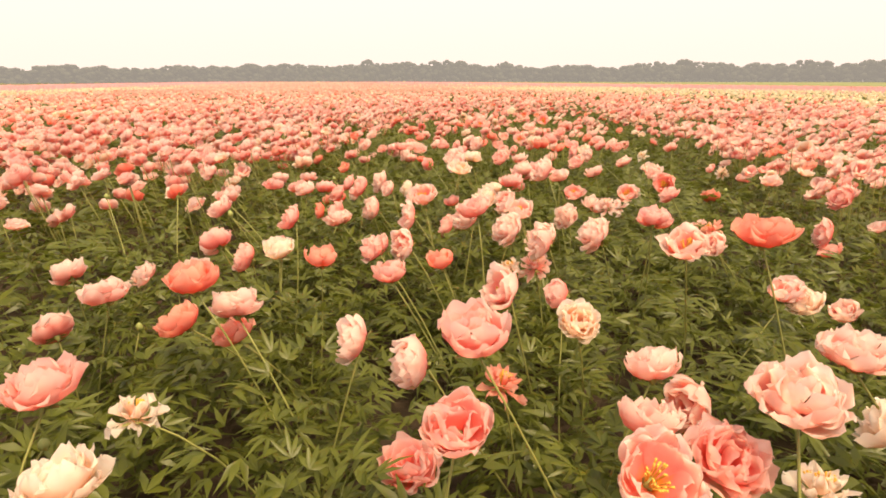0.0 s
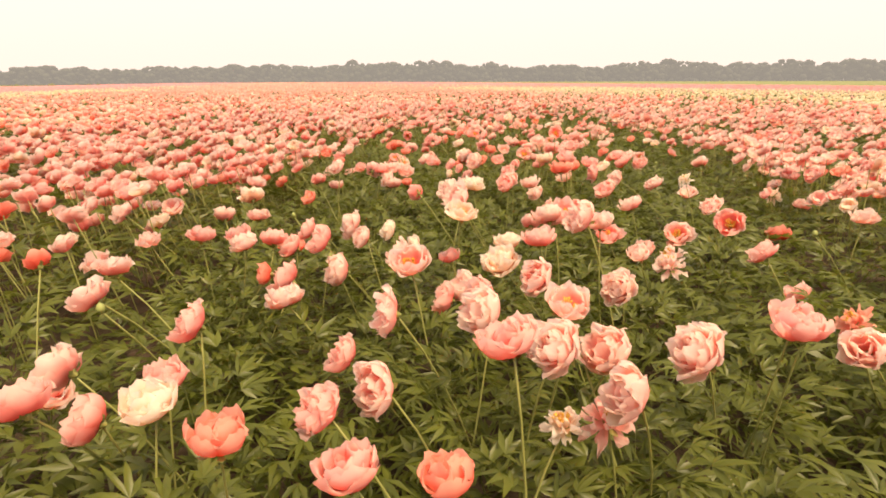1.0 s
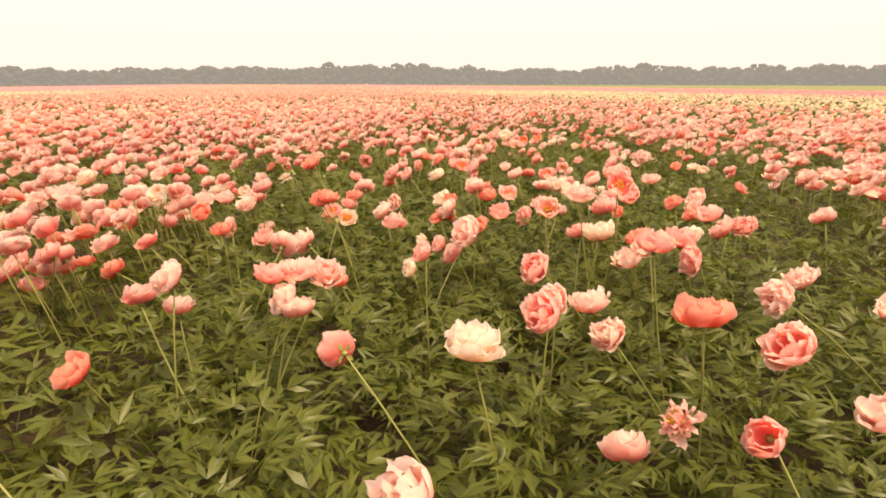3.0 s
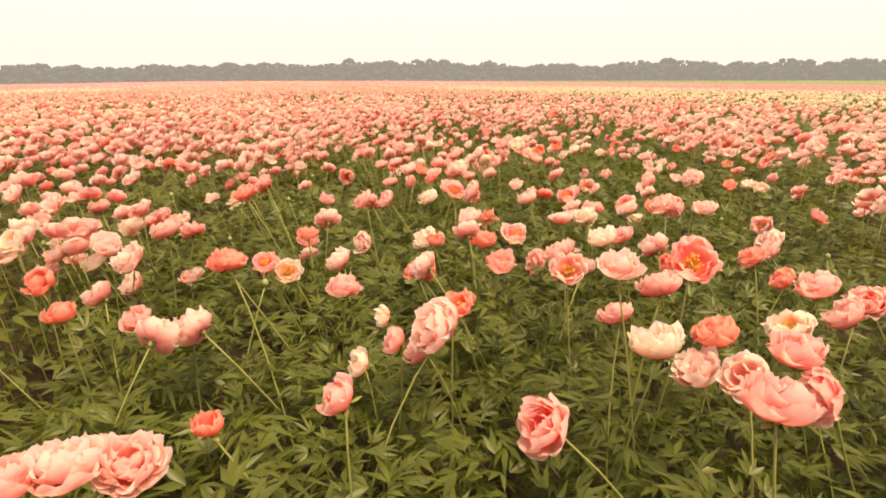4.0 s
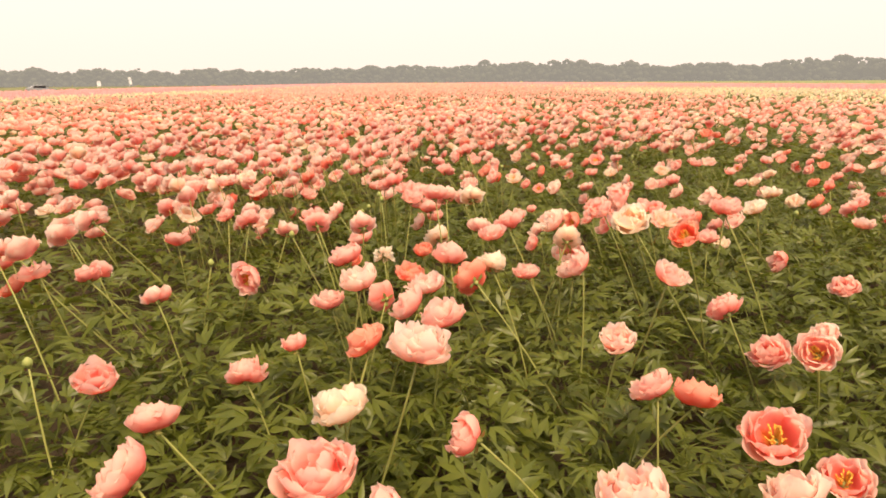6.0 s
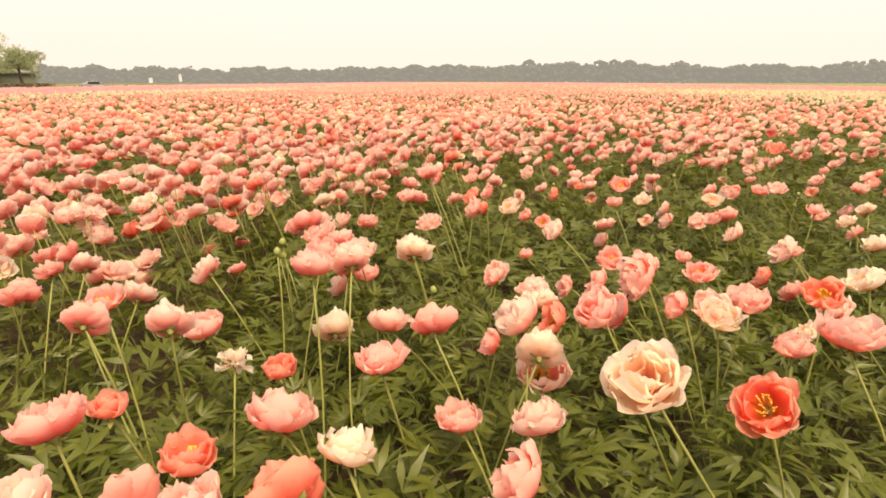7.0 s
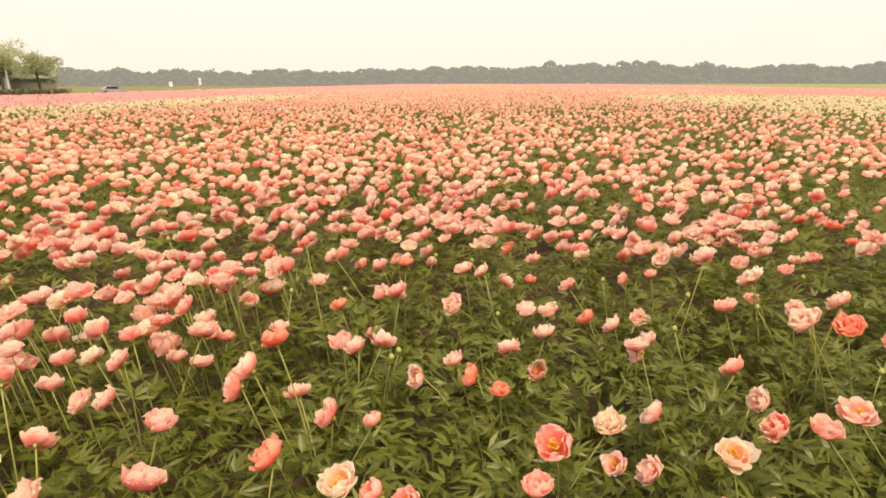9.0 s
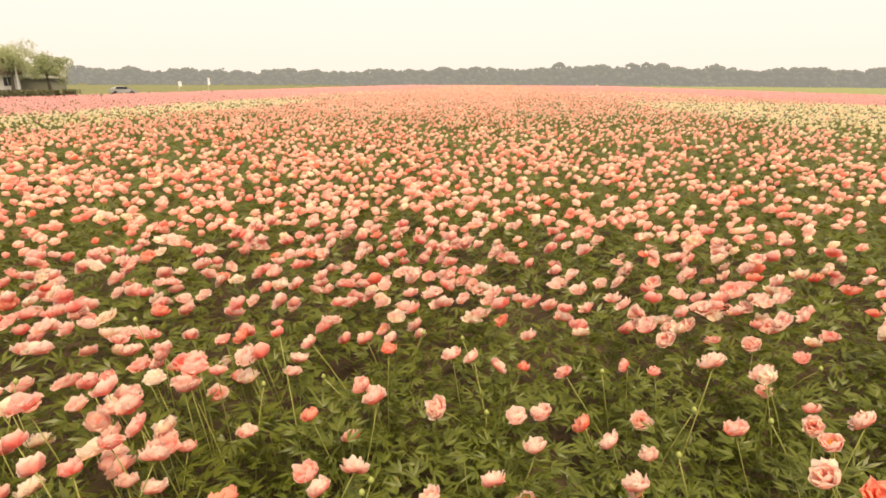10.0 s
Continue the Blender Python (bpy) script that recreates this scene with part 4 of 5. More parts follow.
peony_plant(0.21, 2.94, 112, [(0.47, 3.15, 0.81, 1, "1L"), (-0.12, 2.67, 0.97, 2, "1L"), (-0.09, 2.58, 0.97, 1), (-0.15, 2.97, 0.96, 2, "1U")], 0)
peony_plant(0.15, 3.35, 113, [(0.38, 3.26, 0.82, 0, "0L"), (0.07, 3.54, 0.92, 1, "1U"), (0.28, 3.35, 0.92, 2, "3U"), (0.4, 3.42, 0.91, 1, "1U")], 0)
peony_plant(0.23, 3.89, 114, [(0.51, 3.71, 0.79, 0), (0.45, 4.02, 0.71, 0), (-0.21, 3.81, 0.85, 2), (0.24, 3.7, 0.87, 1)], 0)
peony_plant(0.15, 4.37, 115, [(-0.36, 4.06, 0.95, 2), (0.28, 4.21, 0.97, 3), (0.31, 4.12, 0.87, 2), (0.09, 4.45, 0.81, 2), (-0.15, 4.39, 1.02, 1)], 0)
peony_plant(0.25, 4.98, 116, [(0.29, 4.52, 1.0, 2), (0.11, 4.85, 1.0, 1), (-0.18, 4.78, 1.04, 1), (0.07, 4.99, 0.97, 0)], 0)
peony_plant(1.02, 0.16, 117, [(1.07, 0.41, 1.05, 2, "3U")], 2)
peony_plant(0.93, 0.68, 118, [(0.79, 0.41, 0.95, 2, "2C"), (0.96, 0.44, 0.93, 1, "3C"), (1.08, 0.83, 0.88, 2, "1U"), (0.6, 0.8, 1.04, 1, "1U"), (0.99, 0.69, 0.83, 2, "1U")], 0)
peony_plant(0.96, 1.19, 119, [(1.01, 1.11, 0.91, 3, "3C"), (0.53, 0.99, 0.91, 2, "1L"), (0.81, 1.14, 1.02, 2, "2L"), (0.7, 0.89, 0.88, 0, "4U"), (1.11, 1.39, 0.89, 1, "0L")], 0)
peony_plant(0.93, 1.73, 120, [(0.71, 1.53, 0.98, 0, "0U"), (0.56, 1.72, 0.88, 1, "1U"), (0.53, 1.86, 0.95, 1, "3L"), (0.67, 1.95, 0.94, 2, "1L"), (0.9, 1.74, 1.11, 1, "1U"), (1.07, 1.82, 0.85, 3, "4U")], 0)
peony_plant(1.01, 2.24, 121, [(1.33, 2.03, 0.89, 2, "1L"), (1.13, 1.95, 0.98, 2, "3L"), (1.03, 2.21, 0.98, 2, "1L"), (0.76, 2.29, 0.98, 2, "2L"), (1.15, 2.05, 0.93, 2, "1L")], 0)
peony_plant(0.92, 2.68, 122, [(0.9, 2.73, 0.97, 2, "2C"), (0.63, 2.38, 0.81, 1, "1L"), (0.45, 2.79, 0.85, 2), (1.09, 2.42, 0.92, 1, "1L")], 0)
peony_plant(1.03, 3.31, 123, [(1.27, 3.29, 1.08, 2, "2L"), (1.21, 3.12, 1.05, 3, "2C"), (0.93, 3.04, 0.92, 2, "2L"), (0.63, 3.23, 0.95, 1, "1L"), (0.7, 3.17, 0.83, 2, "1L"), (0.83, 3.42, 0.9, 2, "1L")], 0)
peony_plant(1.03, 3.73, 124, [(0.81, 3.61, 0.92, 2, "3L"), (1.02, 3.79, 0.83, 3, "3L"), (1.12, 3.62, 0.77, 3, "0L"), (0.58, 3.52, 0.93, 1, "1L")], 0)
peony_plant(0.98, 4.29, 125, [(0.67, 4.04, 0.78, 2, "1L"), (0.5, 4.25, 0.85, 2)], 0)
peony_plant(0.96, 4.82, 126, [(0.62, 4.55, 0.88, 0), (1.22, 4.86, 1.0, 2, "3U"), (1.13, 4.84, 1.0, 1, "1U"), (1.31, 4.88, 0.98, 2, "3U"), (1.19, 4.77, 0.95, 2, "3L"), (0.7, 4.98, 0.92, 1), (1.21, 4.73, 0.91, 2), (0.84, 4.82, 1.04, 2), (0.82, 4.95, 0.88, 2)], 0)
peony_plant(0.99, 5.39, 127, [(1.19, 5.66, 0.89, 2)], 0)
peony_plant(0.99, 5.92, 128, [(0.58, 5.91, 0.88, 1), (0.95, 6.1, 0.89, 2), (0.45, 5.8, 0.79, 0), (0.84, 5.92, 1.01, 0), (0.93, 5.76, 0.95, 0), (1.12, 5.85, 0.88, 1)], 0)
peony_plant(0.98, 6.44, 129, [(0.39, 6.64, 0.84, 0), (1.13, 6.43, 1.03, 1), (1.06, 6.12, 1.0, 2), (0.92, 6.37, 0.99, 2)], 0)
peony_plant(0.99, 6.90, 130, [], 2)
peony_plant(1.01, 7.35, 131, [(0.77, 7.29, 0.95, 2), (0.55, 7.62, 0.91, 1)], 1)
peony_plant(1.80, 0.39, 132, [(1.4, 0.59, 1.0, 2, "3U"), (1.29, 0.51, 0.75, 3, "4U")], 1)
peony_plant(1.76, 0.96, 133, [(1.52, 1.01, 1.15, 0, "2C"), (1.21, 0.81, 0.79, 2, "1L")], 1)
peony_plant(1.78, 1.40, 134, [(1.38, 1.15, 1.1, 2, "2C")], 1)
peony_plant(1.79, 2.03, 135, [(1.69, 1.78, 1.01, 1, "1U"), (1.51, 1.89, 0.94, 2, "3L"), (1.76, 1.88, 0.98, 1, "1U")], 0)
peony_plant(1.77, 2.56, 136, [(1.39, 2.69, 1.03, 1, "1U"), (1.67, 2.83, 1.07, 2, "1L"), (1.71, 2.59, 0.85, 2, "3L"), (1.29, 2.43, 0.99, 2, "1L")], 0)
peony_plant(1.73, 2.99, 137, [(1.28, 2.77, 0.92, 3, "3C"), (1.65, 3.08, 1.0, 2, "1U"), (1.81, 2.96, 1.0, 2, "1U"), (1.38, 2.97, 0.94, 3, "1U"), (1.59, 3.02, 1.03, 2, "1U")], 0)
peony_plant(1.80, 3.57, 138, [(1.3, 3.56, 1.08, 2, "1L"), (1.28, 3.42, 1.06, 2), (1.78, 3.26, 0.98, 1, "2C")], 0)
peony_plant(1.79, 4.07, 139, [(1.31, 4.4, 0.92, 1), (1.91, 3.93, 0.77, 2), (2.0, 3.86, 0.9, 1), (1.61, 4.18, 0.97, 3, "3U")], 0)
peony_plant(1.98, 4.6, 140, [(2.01, 4.49, 0.95, 2, "3L"), (1.96, 4.43, 0.93, 1, "1L"), (2.16, 4.51, 0.9, 2, "1U")], 0)
peony_plant(1.73, 5.12, 141, [(1.4, 5.19, 0.84, 0, "0U"), (1.71, 4.97, 1.0, 1, "0L"), (2.02, 5.33, 0.96, 2, "1L")], 0)
peony_plant(1.78, 5.62, 142, [(1.43, 5.75, 1.08, 0, "1U"), (1.84, 5.68, 0.7, 3, "0L"), (1.92, 5.42, 0.9, 1, "0L"), (1.32, 5.75, 0.87, 2, "3A")], 0)
peony_plant(1.81, 6.09, 143, [(1.96, 5.86, 0.8, 3, "0L"), (1.85, 6.39, 0.85, 2, "1L"), (1.81, 5.94, 0.88, 1), (1.41, 5.84, 1.05, 0, "1U")], 0)
peony_plant(1.72, 6.69, 144, [(1.51, 6.34, 0.89, 1, "2C"), (1.6, 6.39, 0.83, 3, "2C"), (1.71, 6.75, 0.89, 0, "1U"), (1.44, 6.7, 1.12, 0, "1U"), (1.51, 6.42, 0.87, 0)], 0)
peony_plant(1.70, 7.13, 145, [(1.51, 7.42, 1.04, 1), (1.83, 7.02, 0.9, 2, "3A"), (1.71, 7.04, 0.78, 1, "1U"), (1.72, 7.19, 0.65, 2, "1A")], 0)
peony_plant(1.72, 7.75, 146, [(1.63, 7.92, 0.86, 0), (1.88, 7.81, 0.85, 1), (1.36, 7.75, 0.94, 2), (1.3, 7.67, 0.91, 1), (1.5, 7.53, 1.0, 1)], 0)
peony_plant(1.76, 8.26, 147, [(1.77, 8.43, 0.85, 2), (1.21, 8.45, 1.03, 2)], 0)
peony_plant(1.73, 8.67, 148, [(2.11, 8.5, 0.92, 1), (1.16, 8.58, 1.02, 0), (1.47, 8.54, 0.9, 1), (1.31, 8.48, 0.93, 1), (1.84, 8.81, 0.87, 1)], 0)
peony_plant(1.79, 9.22, 149, [(1.96, 9.02, 1.0, 1), (1.33, 8.88, 1.05, 2), (2.02, 9.47, 0.83, 2), (1.71, 9.48, 0.92, 1), (1.83, 9.49, 0.94, 2)], 0)
peony_plant(2.56, 0.51, 150, [], 2)
peony_plant(2.51, 1.00, 151, [], 2)
peony_plant(2.56, 1.52, 152, [(2.11, 1.34, 0.76, 3)], 1)
peony_plant(2.54, 1.98, 153, [(2.21, 2.05, 0.88, 0), (2.17, 1.96, 0.82, 2)], 0)
peony_plant(2.55, 2.49, 154, [(2.33, 2.55, 0.94, 1)], 1)
peony_plant(2.53, 3.00, 155, [(2.04, 2.76, 0.86, 2, "4U"), (2.09, 3.05, 0.81, 2, "0U")], 1)
peony_plant(2.56, 3.62, 156, [(2.13, 3.74, 0.91, 1, "0L"), (2.58, 3.42, 0.78, 2), (2.47, 3.71, 0.89, 2), (2.19, 3.51, 0.78, 1, "2C"), (2.38, 3.43, 0.68, 1, "1U")], 0)
peony_plant(2.49, 4.10, 157, [(2.1, 3.94, 1.09, 0, "1U"), (2.14, 4.35, 0.87, 2), (2.48, 4.0, 0.94, 1)], 0)
peony_plant(2.55, 4.65, 158, [(2.14, 4.85, 0.94, 1, "1L"), (2.48, 4.62, 1.05, 1, "1U"), (2.62, 4.83, 0.99, 2, "1L")], 0)
peony_plant(2.59, 5.19, 159, [(2.53, 5.26, 1.12, 2, "3U"), (2.58, 5.02, 1.21, 1, "2C"), (2.49, 4.98, 1.0, 3, "1U"), (2.63, 5.37, 0.91, 1), (2.65, 5.21, 1.06, 1, "1U")], 0)
peony_plant(2.54, 5.71, 160, [(2.14, 5.95, 0.95, 2), (2.78, 5.89, 0.9, 2), (2.62, 5.72, 0.96, 2, "2C"), (2.14, 5.52, 0.94, 0, "2C")], 0)
peony_plant(2.49, 6.20, 161, [(2.53, 6.18, 0.84, 1, "2C"), (2.37, 6.16, 1.01, 2, "1A"), (2.46, 6.22, 0.94, 0, "1U"), (2.13, 6.03, 0.88, 0), (2.16, 6.25, 0.82, 0)], 0)
peony_plant(2.57, 6.62, 162, [(2.53, 6.91, 1.05, 1, "2C"), (2.66, 6.35, 0.93, 2, "2C"), (2.31, 6.61, 0.87, 3), (2.59, 6.81, 0.91, 2, "1L"), (2.57, 6.72, 0.93, 2, "1U"), (2.29, 6.47, 0.9, 0)], 0)
peony_plant(2.59, 7.23, 163, [(2.23, 7.29, 0.94, 1, "1L"), (2.7, 7.04, 1.01, 1, "1L"), (2.59, 7.18, 1.01, 1, "1U"), (2.49, 7.03, 0.74, 2, "0L"), (2.79, 7.07, 0.85, 0, "4A")], 0)
peony_plant(2.54, 7.70, 164, [(2.62, 7.71, 0.99, 0), (2.22, 7.96, 0.77, 1), (2.56, 7.61, 0.86, 3, "3U"), (2.74, 7.53, 1.05, 2), (2.15, 7.55, 0.88, 1)], 0)
peony_plant(2.55, 8.29, 165, [(2.49, 8.39, 1.0, 1, "1U"), (2.71, 8.43, 0.92, 0, "2U"), (2.35, 8.08, 0.81, 1), (2.55, 8.21, 0.97, 2), (2.77, 8.28, 0.92, 2), (2.62, 8.38, 0.86, 1), (2.43, 8.31, 0.86, 1)], 0)
peony_plant(2.53, 8.81, 166, [(2.58, 8.96, 0.85, 3, "4A"), (2.16, 8.97, 0.95, 1), (2.32, 8.75, 1.05, 1, "3A"), (2.27, 8.91, 1.03, 1), (2.48, 8.56, 0.94, 0), (2.51, 8.78, 1.03, 2, "3A")], 0)
peony_plant(2.58, 9.33, 167, [(2.84, 9.07, 0.89, 3, "3A"), (2.71, 9.49, 1.0, 1, "1U"), (2.81, 9.44, 0.95, 1, "1U"), (2.31, 9.45, 0.94, 2), (2.54, 9.51, 1.0, 1), (2.48, 9.03, 0.9, 1)], 0)
peony_plant(2.53, 9.86, 168, [(2.52, 9.64, 1.0, 1), (2.54, 9.77, 1.02, 1), (2.6, 9.71, 1.05, 1), (2.67, 9.6, 1.03, 1, "1U"), (2.37, 10.11, 0.8, 1), (2.44, 9.83, 0.89, 0)], 0)
peony_plant(2.52, 10.38, 169, [(2.1, 10.59, 1.05, 0), (2.49, 10.35, 0.91, 2, "3U"), (2.73, 10.36, 0.89, 1, "1U"), (2.46, 10.28, 0.92, 1, "1U"), (2.55, 10.23, 0.88, 2), (2.51, 10.48, 0.85, 1)], 0)
peony_plant(2.60, 10.86, 170, [(2.44, 10.65, 0.95, 3), (2.47, 10.91, 0.92, 2), (2.9, 10.91, 1.0, 1, "1U"), (2.44, 10.73, 0.94, 3, "1U"), (2.16, 10.78, 1.0, 1), (2.27, 11.04, 1.06, 1), (2.38, 10.8, 1.02, 1), (2.52, 10.79, 0.8, 2)], 0)
peony_plant(2.55, 11.39, 171, [(2.61, 11.78, 0.91, 2), (2.58, 11.14, 0.94, 2, "1L"), (2.57, 11.26, 1.04, 2, "1L"), (2.18, 11.62, 0.85, 3), (2.4, 11.58, 0.98, 1)], 0)
peony_plant(3.27, 1.88, 172, [], 3)
peony_plant(3.28, 2.37, 173, [(3.17, 2.19, 0.96, 1)], 1)
peony_plant(3.33, 2.95, 174, [], 2)
peony_plant(3.33, 3.44, 175, [(2.75, 3.22, 0.88, 1), (2.82, 3.45, 0.92, 2)], 1)
peony_plant(3.29, 3.99, 176, [(2.71, 4.26, 0.97, 2), (3.08, 4.04, 0.98, 2)], 0)
peony_plant(3.38, 4.43, 177, [(3.31, 4.68, 0.81, 2)], 1)
peony_plant(3.29, 4.97, 178, [(2.85, 4.8, 0.93, 1), (3.31, 5.13, 0.93, 1), (3.13, 5.18, 0.89, 3), (2.85, 4.92, 0.96, 1)], 0)
peony_plant(3.38, 5.56, 179, [(3.05, 5.58, 1.03, 1), (3.41, 5.65, 0.96, 0), (3.34, 5.29, 0.96, 1), (3.39, 5.47, 0.93, 0)], 0)
peony_plant(3.31, 6.00, 180, [(2.85, 5.86, 1.02, 3, "1U"), (3.14, 5.9, 0.95, 2, "3A"), (3.19, 6.24, 0.9, 1, "1U"), (3.3, 6.01, 0.85, 0), (3.37, 6.18, 1.06, 1)], 0)
peony_plant(3.27, 6.62, 181, [(3.42, 6.3, 1.03, 0, "2C"), (3.25, 6.71, 0.89, 3, "3U"), (3.02, 6.58, 0.92, 2, "1U"), (2.94, 6.34, 0.84, 1), (2.86, 6.46, 0.75, 1)], 0)
peony_plant(3.33, 7.06, 182, [(3.12, 7.22, 0.9, 2, "1U"), (3.29, 6.79, 0.87, 3, "3C"), (3.29, 6.94, 0.84, 2, "1U"), (3.49, 7.05, 0.85, 1, "1U")], 0)
peony_plant(3.27, 7.66, 183, [(3.53, 7.47, 0.85, 1, "2C"), (2.86, 7.45, 0.9, 1, "0L"), (3.5, 7.33, 0.8, 2, "1U"), (3.36, 7.7, 0.84, 1), (3.44, 7.66, 0.83, 0)], 0)
peony_plant(3.33, 8.12, 184, [(3.01, 8.38, 0.97, 3, "3A"), (3.32, 8.29, 1.0, 1, "1L"), (2.94, 8.29, 0.95, 0), (3.46, 7.93, 1.07, 2), (3.34, 7.95, 0.86, 2)], 0)
peony_plant(3.32, 8.66, 185, [(2.86, 8.49, 0.96, 1, "1U"), (3.21, 8.73, 0.81, 1), (3.4, 8.69, 0.83, 2), (3.14, 8.85, 1.0, 1, "1A"), (3.41, 8.86, 0.93, 3, "3A"), (3.48, 8.97, 0.98, 0, "2L"), (3.39, 8.94, 0.99, 2, "1L"), (3.04, 8.63, 1.01, 1, "1U")], 0)
peony_plant(3.38, 9.24, 186, [(3.44, 8.93, 0.83, 2), (3.02, 8.93, 0.97, 2, "1U"), (3.45, 9.14, 0.95, 3, "1U"), (3.32, 9.09, 0.85, 1, "0L")], 1)
peony_plant(3.29, 9.65, 187, [(3.04, 9.5, 1.0, 3, "3A"), (3.01, 9.71, 0.96, 2, "3A"), (2.75, 9.69, 0.92, 1, "1U"), (3.35, 9.64, 0.86, 1, "0L"), (3.47, 9.48, 0.86, 2)], 0)
peony_plant(3.27, 10.20, 188, [(3.07, 10.01, 0.98, 2, "3U"), (3.4, 10.23, 0.71, 2, "4U"), (3.06, 10.16, 1.18, 1, "1U"), (3.37, 9.91, 0.79, 2), (3.05, 10.25, 1.16, 1, "1U")], 0)
peony_plant(3.33, 10.68, 189, [(3.5, 10.84, 0.87, 3, "2C"), (3.29, 10.86, 0.94, 0, "1L"), (2.93, 10.46, 1.01, 1, "1U"), (3.3, 10.44, 0.96, 1, "1L"), (2.96, 10.69, 0.95, 1, "1U"), (3.35, 10.57, 0.94, 0, "0L")], 0)
peony_plant(3.30, 11.32, 190, [(3.15, 11.32, 1.1, 0, "1U"), (3.08, 11.13, 1.03, 1, "1L"), (3.17, 11.46, 0.8, 2), (3.4, 11.14, 0.91, 1, "1L"), (3.53, 11.23, 0.83, 1, "0U"), (3.08, 11.24, 1.03, 2, "1L")], 0)
peony_plant(3.33, 11.73, 191, [(3.52, 11.72, 0.85, 2), (3.54, 11.81, 0.84, 2), (3.4, 11.6, 0.95, 2), (3.46, 11.84, 0.86, 2), (3.29, 11.76, 0.89, 1)], 0)
peony_plant(3.26, 12.26, 192, [(3.19, 12.12, 0.93, 0), (3.49, 12.22, 0.97, 1), (2.88, 12.59, 1.13, 1)], 1)
peony_plant(3.37, 12.75, 193, [(3.01, 12.74, 1.01, 2), (3.43, 12.44, 0.87, 2), (3.45, 12.8, 0.95, 0)], 2)
peony_plant(3.34, 13.28, 194, [(3.42, 13.11, 0.88, 2)], 4)
peony_plant(4.12, 4.26, 195, [], 3)
peony_plant(4.06, 4.85, 196, [], 2)
peony_plant(4.12, 5.31, 197, [(3.58, 5.29, 0.89, 1)], 1)
peony_plant(4.14, 5.85, 198, [], 3)
peony_plant(4.12, 6.36, 199, [(4.05, 6.18, 0.83, 2), (3.49, 6.23, 1.05, 1)], 0)
peony_plant(4.05, 6.93, 200, [(3.98, 6.77, 1.08, 2), (4.0, 6.65, 0.9, 2), (3.71, 7.02, 0.88, 1, "2C"), (3.63, 6.86, 0.88, 2), (3.85, 6.87, 0.89, 2), (3.82, 7.05, 0.76, 3), (4.11, 6.9, 1.04, 2)], 0)
peony_plant(4.08, 7.40, 201, [(3.69, 7.45, 0.75, 1, "2C"), (4.01, 7.48, 0.76, 1, "1U"), (4.24, 7.53, 0.91, 1), (3.9, 7.31, 0.79, 1), (4.14, 7.4, 0.86, 2)], 0)
peony_plant(4.05, 7.92, 202, [(3.88, 8.03, 0.76, 1), (3.74, 8.08, 0.9, 1)], 1)
peony_plant(4.10, 8.43, 203, [(3.52, 8.39, 1.12, 3, "1C"), (3.74, 8.42, 1.06, 0, "2C"), (4.16, 8.17, 0.75, 2), (3.95, 8.56, 1.12, 1, "1U")], 0)
peony_plant(4.12, 8.95, 204, [(4.25, 9.09, 1.01, 0), (3.54, 8.78, 1.08, 1, "1L"), (3.72, 9.04, 1.08, 1, "3L"), (3.79, 8.94, 1.04, 1, "0L"), (4.14, 9.02, 0.87, 1, "1U"), (3.92, 9.02, 0.97, 3, "1C")], 0)
peony_plant(4.09, 9.50, 205, [(4.12, 9.61, 0.89, 1, "2C"), (3.7, 9.14, 0.93, 1, "2L"), (4.11, 9.23, 0.92, 1, "1U"), (3.76, 9.65, 0.84, 1, "2L"), (4.28, 9.54, 0.81, 2), (3.98, 9.18, 0.93, 2), (3.91, 9.69, 0.8, 2, "1U")], 0)
peony_plant(4.13, 9.99, 206, [(3.97, 9.8, 0.85, 1, "2C"), (3.91, 10.1, 0.79, 1, "2C"), (3.69, 9.91, 0.74, 1, "2L"), (3.65, 10.05, 0.95, 2, "1L"), (4.17, 9.93, 0.86, 1, "0U")], 0)
peony_plant(4.15, 10.49, 207, [(4.09, 10.79, 0.92, 1, "1U"), (3.55, 10.37, 0.73, 1), (4.0, 10.57, 0.76, 2, "0L")], 1)
peony_plant(4.15, 11.08, 208, [(3.7, 10.86, 0.79, 1, "2C"), (4.15, 10.88, 1.0, 1, "2C"), (3.61, 10.85, 0.83, 1, "0L")], 2)
peony_plant(4.08, 11.60, 209, [(4.0, 11.33, 0.92, 0, "0U"), (3.66, 11.68, 0.79, 2)], 2)
peony_plant(4.15, 12.09, 210, [(4.06, 11.81, 0.86, 2, "3A"), (4.21, 11.85, 0.73, 1), (3.92, 12.16, 0.72, 1)], 1)
peony_plant(4.09, 12.63, 211, [(4.32, 12.47, 0.77, 2), (4.17, 12.34, 0.83, 2), (3.78, 12.38, 0.85, 2)], 2)
peony_plant(4.06, 13.10, 212, [(4.24, 12.92, 0.81, 0)], 3)
peony_plant(4.92, 6.66, 213, [(4.61, 6.81, 0.74, 2)], 1)
peony_plant(4.90, 7.23, 214, [], 2)
peony_plant(4.87, 7.67, 215, [(5.29, 7.69, 0.81, 3), (4.43, 7.82, 0.89, 1)], 0)
peony_plant(4.90, 8.29, 216, [], 3)
peony_plant(4.88, 8.70, 217, [(4.43, 8.46, 0.82, 1), (4.96, 8.66, 0.93, 2)], 1)
peony_plant(4.88, 9.27, 218, [(4.41, 9.25, 0.9, 2), (4.66, 9.49, 0.91, 3)], 2)
peony_plant(4.92, 9.79, 219, [(4.53, 9.56, 0.68, 3), (4.63, 9.94, 0.89, 2, "1L"), (4.69, 10.02, 0.86, 1)], 2)
